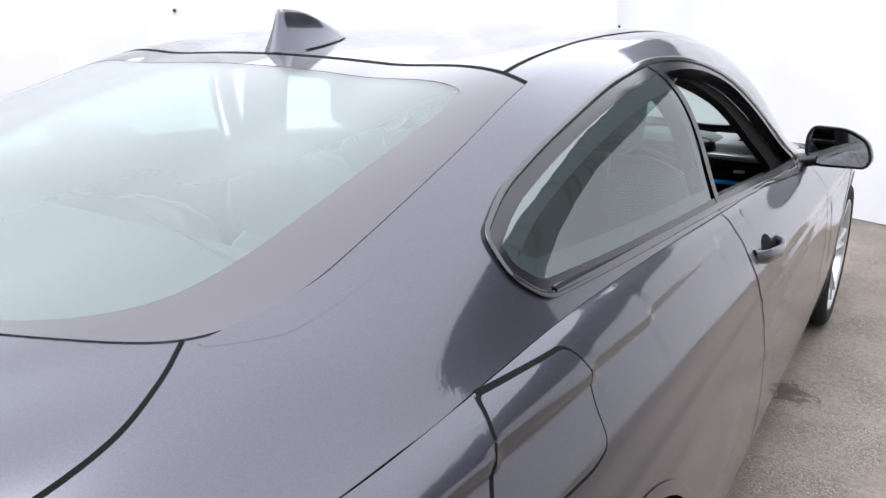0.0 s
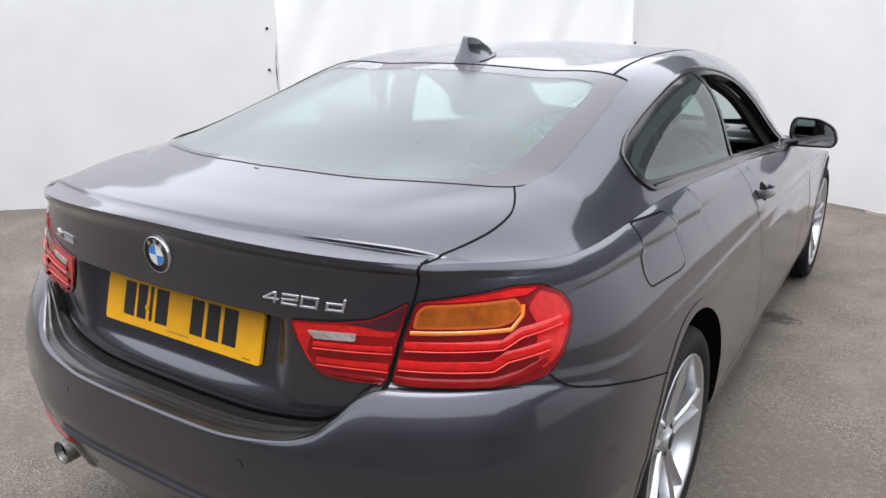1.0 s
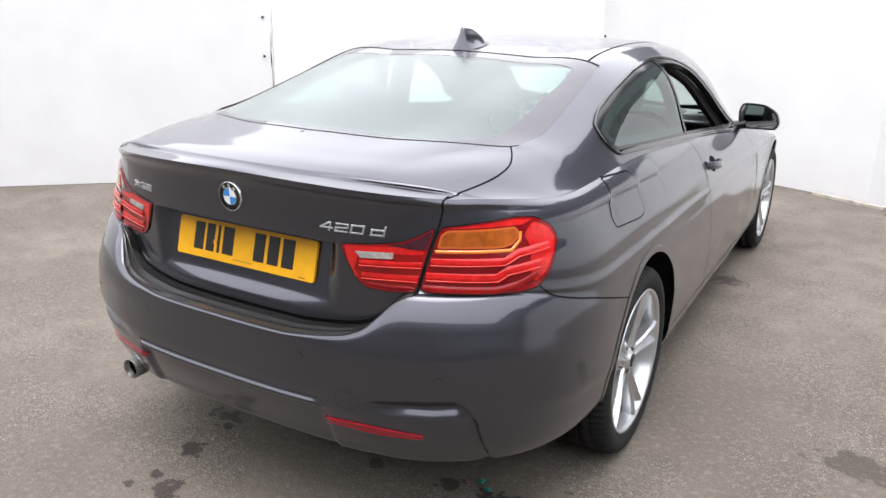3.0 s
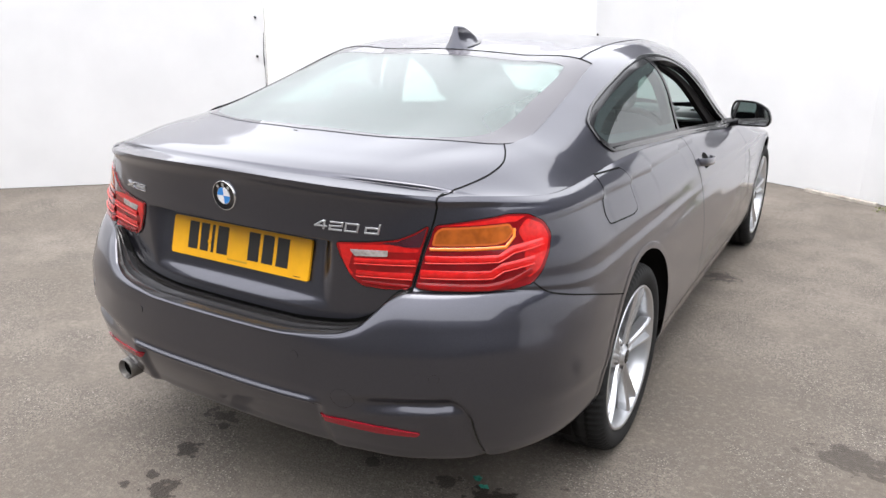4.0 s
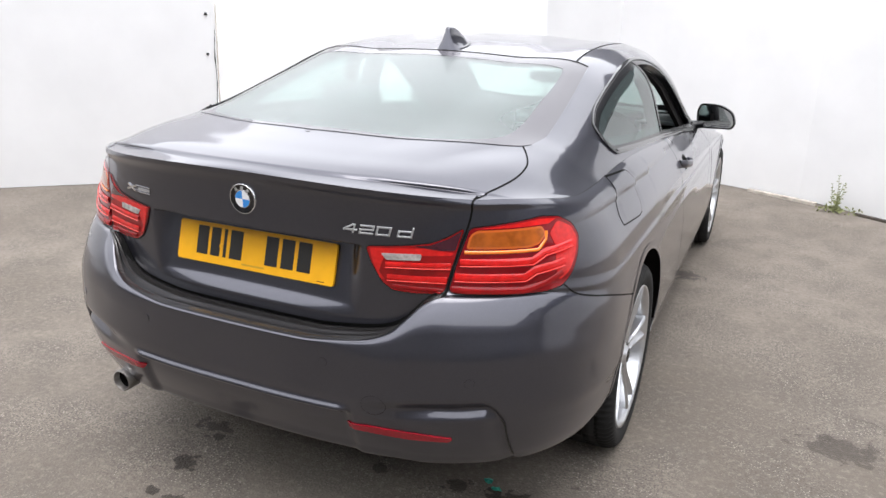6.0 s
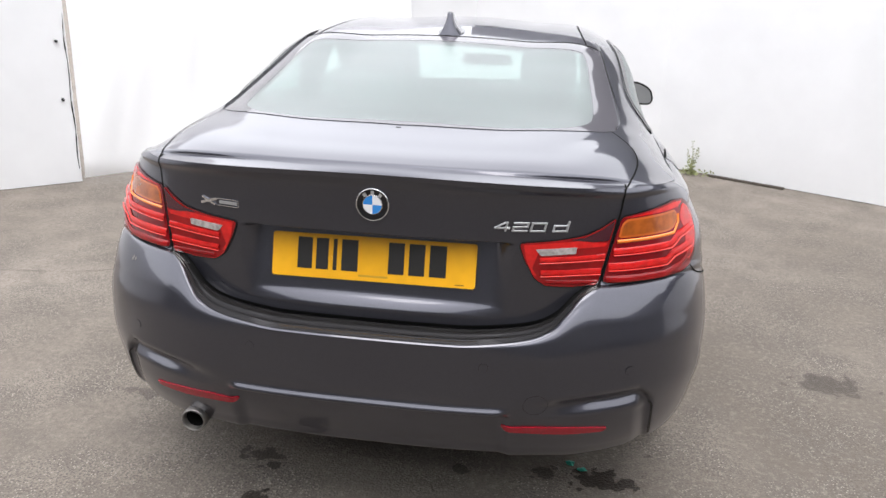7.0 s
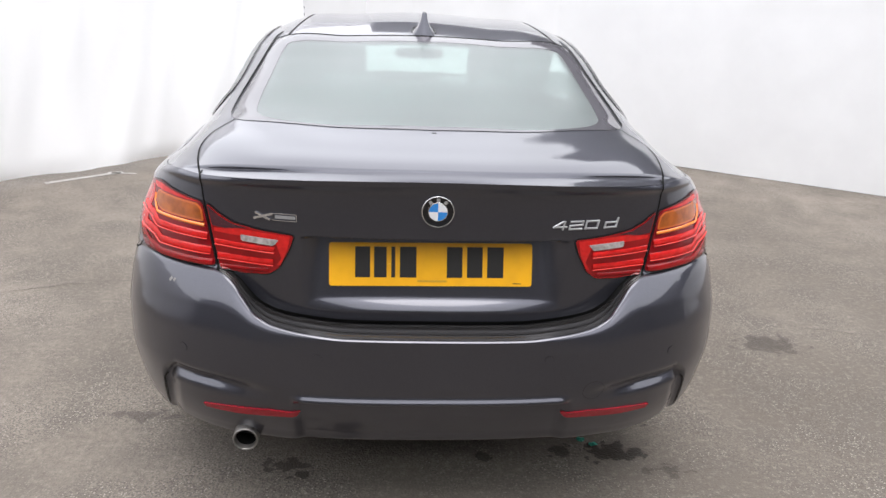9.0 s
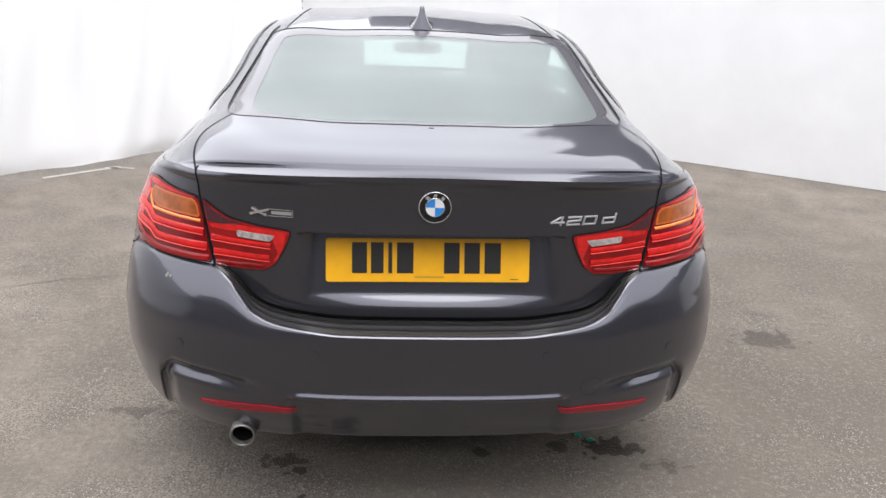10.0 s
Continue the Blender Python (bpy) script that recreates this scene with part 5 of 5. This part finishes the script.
# number plate with its characters as plain bars
PL = [Vector((-0.269, 0.0545, 0.7465)), Vector((0.251, 0.0505, 0.7525)), Vector((0.251, 0.0785, 0.8615)), Vector((-0.269, 0.0825, 0.8535))]
pu = (PL[1] - PL[0]).normalized()
pw = (PL[3] - PL[0]).normalized()
pn = pu.cross(pw).normalized()
pw = pn.cross(pu)


def plate_at(x, y, h):
    return PL[0] + pu * x + pw * y + pn * (h - 0.004)


def plate_part(name, outline, h0, h1, mat, parent, label=""):
    n = len(outline)
    v = [plate_at(x, y, h0) for x, y in outline] + [plate_at(x, y, h1) for x, y in outline]
    f = [tuple(range(n, 2 * n))] + [(i, (i + 1) % n, n + (i + 1) % n, n + i) for i in range(n)]
    return mesh_object(name, v, f, mat, parent, label, smooth_shade=False)


plate = plate_part("number_plate", rounded([(0, 0), (0.52, 0), (0.52, 0.111), (0, 0.111)], 0.008), -0.004, 0.004, YELLOW, car, "yellow reflective number plate")
for x0, x1 in ((0.066, 0.104), (0.114, 0.146), (0.158, 0.168), (0.180, 0.222), (0.300, 0.340), (0.352, 0.392), (0.404, 0.446)):
    plate_part("plate_bar", [(x0, 0.022), (x1, 0.022), (x1, 0.101), (x0, 0.101)], 0.004, 0.0048, INK, plate)
plate_part("plate_bar", [(0.225, 0.010), (0.300, 0.010), (0.300, 0.015), (0.225, 0.015)], 0.004, 0.0045, OCHRE, plate)
plate_part("plate_bar", [(0.470, 0.006), (0.492, 0.006), (0.492, 0.008), (0.470, 0.008)], 0.004, 0.0045, INK, plate)
plate_part("screw_cap", [(0.152 + 0.006 * math.cos(a), 0.052 + 0.006 * math.sin(a)) for a in np.linspace(0, 2 * math.pi, 14, endpoint=False)], 0.004, 0.008, YELLOW, plate)
mesh_object("boot_lock_button", *bevel_box(-0.008, 0.008, -0.004, 0.004, 0.004), BLACK, car).matrix_basis = pose(0, 0.318, 1.092, 0, 0, 0)

# shark-fin aerial
def fin(mat, parent, name, label=""):
    """A swept fin: upright tail, blunt top falling towards the nose, foot flaring out over the roof."""
    v, f, rows, cols = [], [], 16, 15
    for i in range(rows):
        t = i / (rows - 1)
        tail_y, nose_y = 1.250 + 0.014 * t ** 2, 1.445 - 0.070 * t ** 2.6
        for j in range(cols):
            s = j / (cols - 1)
            y = tail_y + (nose_y - tail_y) * s
            roof = onto("top", (0.0, y))[0].z
            crest = 1.379 - 0.024 * s ** 2.6
            w = (0.0095 + 0.037 * (1 - t) ** 2.0) * min(1.0, 0.55 + (1 - t) * 6) * (1 - s ** 2.2) ** 0.6 * (0.82 + 0.18 * min(1, s * 6)) + 0.0008
            z = roof - 0.002 + (crest - roof) * t
            v += [(w, y, z), (-w, y, z)]
    for i in range(rows - 1):
        for j in range(cols - 1):
            a, b = (i * cols + j) * 2, ((i + 1) * cols + j) * 2
            f += [(a, a + 2, b + 2, b), (a + 1, b + 1, b + 3, a + 3)]
        a, b = i * cols * 2, (i + 1) * cols * 2
        f.append((a, b, b + 1, a + 1))
    a = (rows - 1) * cols * 2
    for j in range(cols - 1):
        f.append((a + 2 * j, a + 2 * j + 2, a + 2 * j + 3, a + 2 * j + 1))
    return mesh_object(name, v, f, mat, parent, label)


aerial = fin(PAINT, car, "aerial_fin", "grey shark-fin aerial")
base_line = [(0.050 * math.cos(a), 1.326 + (0.124 if math.sin(a) > 0 else 0.078) * math.sin(a)) for a in np.linspace(0, 2 * math.pi, 28, endpoint=False)]
panel("aerial_base", "top", base_line, BLACK, aerial, 0.003, 0.004, 0.02)

# door mirrors
def mirror_unit(m):
    v, f = [], []
    outline = rounded([(-0.100, 0.030), (-0.085, 0.068), (0.020, 0.066), (0.088, 0.030), (0.106, -0.030), (0.090, -0.062), (-0.060, -0.066), (-0.098, -0.030)], 0.03, 4)
    n = len(outline)
    layers = ((0.0, 0.985), (0.004, 1.0), (0.02, 1.0), (0.038, 0.93), (0.052, 0.78), (0.060, 0.5), (0.063, 0.12))
    for d, k in layers:
        v += [(x * k, d + 0.10 * x * (1 if d > 0 else 0.5), z * k) for x, z in outline]
    for a in range(len(layers) - 1):
        f += [(a * n + i, a * n + (i + 1) % n, (a + 1) * n + (i + 1) % n, (a + 1) * n + i) for i in range(n)]
    f.append(tuple(range((len(layers) - 1) * n, len(layers) * n)))
    place = pose(0.873, 2.875, 0.936, 0, 0, -4)
    def put(vs):
        out = [place @ Vector(q) for q in vs]
        return [(q.x * m, q.y, q.z) for q in out]
    def turn(fs):
        return fs if m == 1 else [t[::-1] for t in fs]
    house = mesh_object("door_mirror", put(v), turn(f), BLACK, car, "gloss black door mirror housing")
    pane = inset(outline, 0.010)
    mesh_object("mirror_glass", put([(x, -0.001 + 0.05 * x + 0.09 * z, z) for x, z in pane]), turn([tuple(range(n))[::-1]]), MIRROR, house, smooth_shade=False)
    rim = put([(x * 0.985, 0.05 * x, z * 0.985) for x, z in outline] + [(x, -0.001 + 0.05 * x + 0.09 * z, z) for x, z in pane])
    mesh_object("mirror_rim", rim, turn([(i, (i + 1) % n, n + (i + 1) % n, n + i) for i in range(n)]), BLACK, house)
    arm, fa = [], []
    for k, (x, z, r) in enumerate(((0.740, 0.872, 0.030), (0.775, 0.884, 0.024), (0.815, 0.894, 0.026))):
        arm += [(m * x, 2.90 + 1.6 * r * math.cos(t), z + r * math.sin(t)) for t in np.linspace(0, 2 * math.pi, 12, endpoint=False)]
    for k in range(2):
        fa += [(k * 12 + i, k * 12 + (i + 1) % 12, (k + 1) * 12 + (i + 1) % 12, (k + 1) * 12 + i) for i in range(12)]
    mesh_object("mirror_arm", arm, fa, BLACK, house)


for m in (1, -1):
    mirror_unit(m)

# door handles
for m in (1, -1):
    v, f, n = [], [], 10
    for i, t in enumerate(np.linspace(0, 1, 12)):
        y = 1.845 + 0.225 * t
        z = 0.846 - 0.020 * t
        sx = SKIN.cast((3, y, z), (-1, 0, 0))[0].x
        off = 0.034 * math.sin(math.pi * min(1, max(0, t))) ** 0.45
        for a in np.linspace(0, 2 * math.pi, n, endpoint=False):
            v.append((m * (sx - 0.006 + off + 0.008 * math.cos(a)), y, z + 0.017 * math.sin(a)))
    f = [(i * n + j, i * n + (j + 1) % n, (i + 1) * n + (j + 1) % n, (i + 1) * n + j) for i in range(11) for j in range(n)]
    mesh_object("door_handle", v, f, PAINT, car)
    if m == 1:
        # Flat black oval paints the shade of the hollow behind the handle.
        panel("handle_recess_shade", "right", [(1.96 + 0.055 * math.cos(a), 0.836 + 0.032 * math.sin(a)) for a in np.linspace(0, 2 * math.pi, 20, endpoint=False)], GAP, car, 0.0006, 0.001, 0.02)
strip("side_vent", "right", [(3.10, 0.72), (3.17, 0.56), (3.20, 0.44)], 0.020, BLACK, car, 0.002, mirror=True)


# ---------------------------------------------------------------- wheels
def wheel(m, ax, face):
    """Tyre and alloy with five hollow-faced spokes; the outer face stands at x = face."""
    c = Vector((m * (face - 0.12), ax - 0.035, WHEEL_Z))
    out = Vector((m, 0, 0))
    w = tagged(new("wheel"), "")
    w.parent = car
    tread = [(0.243, 0.105), (0.252, 0.116), (0.278, 0.124), (0.300, 0.122), (0.314, 0.112), (0.321, 0.098), (0.3235, 0.078), (0.3235, 0.072), (0.3165, 0.071), (0.3165, 0.063), (0.3245, 0.062), (0.325, 0.030), (0.318, 0.029), (0.318, 0.020), (0.325, 0.019),
             (0.325, -0.019), (0.318, -0.020), (0.318, -0.029), (0.325, -0.030), (0.3245, -0.062), (0.3165, -0.063), (0.3165, -0.071), (0.3235, -0.072), (0.3235, -0.078), (0.321, -0.098), (0.314, -0.112), (0.300, -0.122), (0.278, -0.124), (0.252, -0.116), (0.243, -0.105)]

    def blocks(i, j, r, h):
        edge = j in (4, 5, 6, 7, 8, 21, 22, 23, 24, 25) or (j in (11, 18) and i % 8 < 4)
        return (r - 0.010, h) if edge and i % 3 == 0 else (r, h)

    lathe("tyre", tread, c, out, RUBBER, w, 240, blocks, "worn black tyre with block tread")
    lathe("rim", [(0.246, 0.108), (0.250, 0.114), (0.247, 0.119), (0.240, 0.116), (0.234, 0.102), (0.228, 0.070), (0.220, 0.02), (0.218, -0.08), (0.224, -0.105), (0.243, -0.108)], c, out, ALLOY, w, 96)
    lathe("brake_disc", [(0.0, 0.02), (0.085, 0.02), (0.09, 0.012), (0.155, 0.012), (0.157, 0.002), (0.157, -0.01)], c, out, STEEL, w, 48)
    # Matt black disc closes the barrel behind the spokes.
    lathe("rim_back", [(0.0, -0.02), (0.219, -0.02)], c, out, SOOT_BLACK, w, 32)
    lathe("hub", [(0.0, 0.100), (0.026, 0.100), (0.030, 0.096), (0.034, 0.088), (0.060, 0.082), (0.066, 0.070), (0.068, 0.03)], c, out, ALLOY, w, 40)
    lathe("centre_cap", [(0.0, 0.1035), (0.022, 0.1025), (0.0245, 0.100)], c, out, BLACK, w, 24)
    for k in range(5):
        a = radians(5 + 72 * k)
        rad = Vector((0, math.cos(a), math.sin(a)))
        tan = Vector((0, -math.sin(a), math.cos(a)))
        v, f = [], []
        prof = ((0.044, 0.026, 0.090, 0.002), (0.075, 0.023, 0.092, 0.005), (0.105, 0.024, 0.096, 0.010), (0.150, 0.031, 0.104, 0.015), (0.200, 0.040, 0.111, 0.018), (0.237, 0.050, 0.113, 0.020))
        for r, half, h, dip in prof:
            for dt, dh in ((-1.0, -0.040), (-1.0, -0.008), (-0.84, 0.0), (-0.62, 0.0), (-0.30, -dip), (0.30, -dip), (0.62, 0.0), (0.84, 0.0), (1.0, -0.008), (1.0, -0.040)):
                v.append(c + rad * r + tan * half * dt + out * (h + dh))
        for i in range(5):
            f += [(i * 10 + j, i * 10 + (j + 1) % 10, i * 10 + 10 + (j + 1) % 10, i * 10 + 10 + j) for j in range(10)]
        f.append(tuple(range(50, 60)))
        mesh_object("spoke", v, f, ALLOY, w, smooth_shade=False)
        rad = Vector((0, math.cos(a + radians(36)), math.sin(a + radians(36))))
        lathe("wheel_bolt", [(0.0, 0.088), (0.007, 0.088), (0.008, 0.076)], c + rad * 0.055, out, STEEL, w, 10)
    return w


for ax, face in ((AXLES[0], 0.885), (AXLES[1], 0.860)):
    for m in (1, -1):
        wheel(m, ax, face)


# ---------------------------------------------------------------- cabin
def soft_block(name, size, bend, mat, parent, place, r=0.25, label=""):
    """A padded block: a superellipsoid with a little curve."""
    v, f, nu, nv = [], [], 28, 14
    e = 0.45
    def sg(x, p):
        return math.copysign(abs(x) ** p, x)
    for i in range(nv + 1):
        ph = -math.pi / 2 + math.pi * i / nv
        for j in range(nu):
            th = 2 * math.pi * j / nu
            x = sg(math.cos(ph), e) * sg(math.cos(th), e) * size[0] / 2
            y = sg(math.cos(ph), e) * sg(math.sin(th), e) * size[1] / 2
            z = sg(math.sin(ph), e) * size[2] / 2
            y += bend * ((2 * x / size[0]) ** 2)
            v.append(place @ Vector((x, y, z)))
    for i in range(nv):
        for j in range(nu):
            f.append((i * nu + j, i * nu + (j + 1) % nu, (i + 1) * nu + (j + 1) % nu, (i + 1) * nu + j))
    return mesh_object(name, v, f, mat, parent, label)


for m in (1, -1):
    seat = new("front_seat")
    seat.parent = car
    soft_block("seat_cushion", (0.50, 0.54, 0.16), 0, LEATHER, seat, pose(m * 0.37, 2.38, 0.46, 6, 0, 0))
    soft_block("seat_back", (0.50, 0.14, 0.62), 0.05, LEATHER, seat, pose(m * 0.37, 2.06, 0.69, -14, 0, 0))
    soft_block("headrest", (0.265, 0.12, 0.20), 0.03, LEATHER, seat, pose(m * 0.375, 1.985, 1.115, -10, 0, 0))
    for d in (-0.06, 0.06):
        lathe("headrest_post", [(0.0, 0.0), (0.006, 0.0), (0.006, 0.10)], (m * 0.37 + d, 2.005, 0.96), (0, -0.15, 1), STEEL, seat, 10)
    back = new("rear_seat")
    back.parent = car
    soft_block("seat_cushion", (0.50, 0.46, 0.16), 0, LEATHER, back, pose(m * 0.29, 1.30, 0.46, 5, 0, 0))
    soft_block("seat_back", (0.52, 0.14, 0.56), 0.03, LEATHER, back, pose(m * 0.29, 0.98, 0.74, -20, 0, 0))
    soft_block("headrest", (0.235, 0.085, 0.15), 0.02, LEATHER, back, pose(m * 0.265, 0.975, 1.095, -10, 0, 0))


def box(name, a, b, mat, parent, bevel=0.012, label=""):
    bm = bmesh.new()
    bmesh.ops.create_cube(bm, size=1)
    for q in bm.verts:
        q.co = Vector([(a[i] + b[i]) / 2 + q.co[i] * (b[i] - a[i]) for i in range(3)])
    bmesh.ops.bevel(bm, geom=bm.edges[:], offset=bevel, segments=2, affect="EDGES", profile=0.6)
    me = bpy.data.meshes.new(name)
    bm.to_mesh(me)
    bm.free()
    me.materials.append(mat)
    ob = new(name, me)
    ob.parent = parent
    if label:
        ob["label"] = label
    return ob


box("parcel_shelf", (-0.60, 0.46, 0.985), (0.60, 0.92, 1.010), LINING, car)
box("cabin_floor", (-0.74, 0.50, 0.24), (0.74, 3.30, 0.28), LINING, car)
box("rear_bulkhead", (-0.66, 0.80, 0.28), (0.66, 0.86, 0.99), LINING, car)
for m in (1, -1):
    box("door_card", (m * 0.735 - 0.03, 0.95, 0.27), (m * 0.735 + 0.012, 3.05, 0.862), LINING, car)
    box("door_card_top", (m * 0.725 - 0.03, 1.00, 0.86), (m * 0.725 + 0.012, 2.10, 0.925), LINING, car)
    box("boot_side", (m * 0.68 - 0.02, 0.30, 0.35), (m * 0.68 + 0.02, 0.95, 0.93), LINING, car)
box("centre_console", (-0.12, 1.6, 0.28), (0.12, 2.85, 0.62), BLACK, car, 0.03)
dash = box("dashboard", (-0.69, 2.78, 0.55), (0.69, 3.20, 0.868), BLACK, car, 0.05, "black dashboard with silver trim")
soft_block("instrument_hood", (0.36, 0.24, 0.13), 0, BLACK, dash, pose(0.33, 2.86, 0.885, 0, 0, 0))
soft_block("screen_hood", (0.26, 0.05, 0.11), 0, BLACK, dash, pose(0.0, 2.84, 0.868, 8, 0, 0))
box("dash_top_pad", (0.44, 2.80, 0.850), (0.685, 3.05, 0.930), GREYPAD, dash, 0.010)
box("demist_vent", (0.56, 2.88, 0.926), (0.65, 2.93, 0.934), GAP, dash, 0.003)
box("trim_band", (0.485, 2.745, 0.884), (0.690, 2.80, 0.902), SILVER, dash, 0.008)
box("trim_band", (0.468, 2.745, 0.815), (0.500, 2.80, 0.900), SILVER, dash, 0.008)
box("trim_band", (-0.66, 2.770, 0.800), (0.15, 2.80, 0.822), SILVER, dash, 0.006)
box("accent_line", (0.475, 2.740, 0.802), (0.688, 2.79, 0.815), BLUE, dash, 0.003)
for z in np.linspace(0.828, 0.878, 6):
    box("vent_slat", (0.510, 2.748, z - 0.0035), (0.678, 2.785, z + 0.0035), BLACK, dash, 0.001)
box("vent_tab", (0.585, 2.738, 0.845), (0.620, 2.755, 0.853), SILVER, dash, 0.002)
lathe("dial", [(0.0, 0.0), (0.040, 0.0), (0.044, -0.006), (0.048, 0.0)], (0.44, 2.765, 0.855), (0, -1, 0.1), SILVER, dash, 28)
lathe("dial_face", [(0.0, 0.0), (0.039, 0.0)], (0.44, 2.763, 0.855), (0, -1, 0.1), SOOT_BLACK, dash, 24)
steer = new("steering_wheel")
steer.parent = car
v, f = [], []
for i in range(40):
    t = 2 * math.pi * i / 40
    for j in range(10):
        q = 2 * math.pi * j / 10
        v.append(pose(0.36, 2.56, 0.80, -65, 0, 0) @ Vector(((0.175 + 0.016 * math.cos(q)) * math.cos(t), (0.175 + 0.016 * math.cos(q)) * math.sin(t), 0.016 * math.sin(q))))
f = [(i * 10 + j, ((i + 1) % 40) * 10 + j, ((i + 1) % 40) * 10 + (j + 1) % 10, i * 10 + (j + 1) % 10) for i in range(40) for j in range(10)]
mesh_object("steering_rim", v, f, LEATHER, steer)
soft_block("steering_hub", (0.30, 0.13, 0.05), 0, LEATHER, steer, pose(0.36, 2.56, 0.80, -65, 0, 0))
soft_block("interior_mirror", (0.27, 0.03, 0.062), 0.01, BLACK, car, pose(0.03, 2.62, 1.108, 5, 0, 6))
mesh_object("interior_mirror_glass", [pose(0.03, 2.60, 1.108, 5, 0, 6) @ Vector(q) for q in ((-0.11, 0, -0.022), (0.11, 0, -0.022), (0.11, 0, 0.022), (-0.11, 0, 0.022))], [(0, 1, 2, 3)], MIRROR, car, smooth_shade=False)
box("underbody", (-0.68, 0.40, 0.25), (0.68, 4.2, 0.31), GAP, car, 0.02)
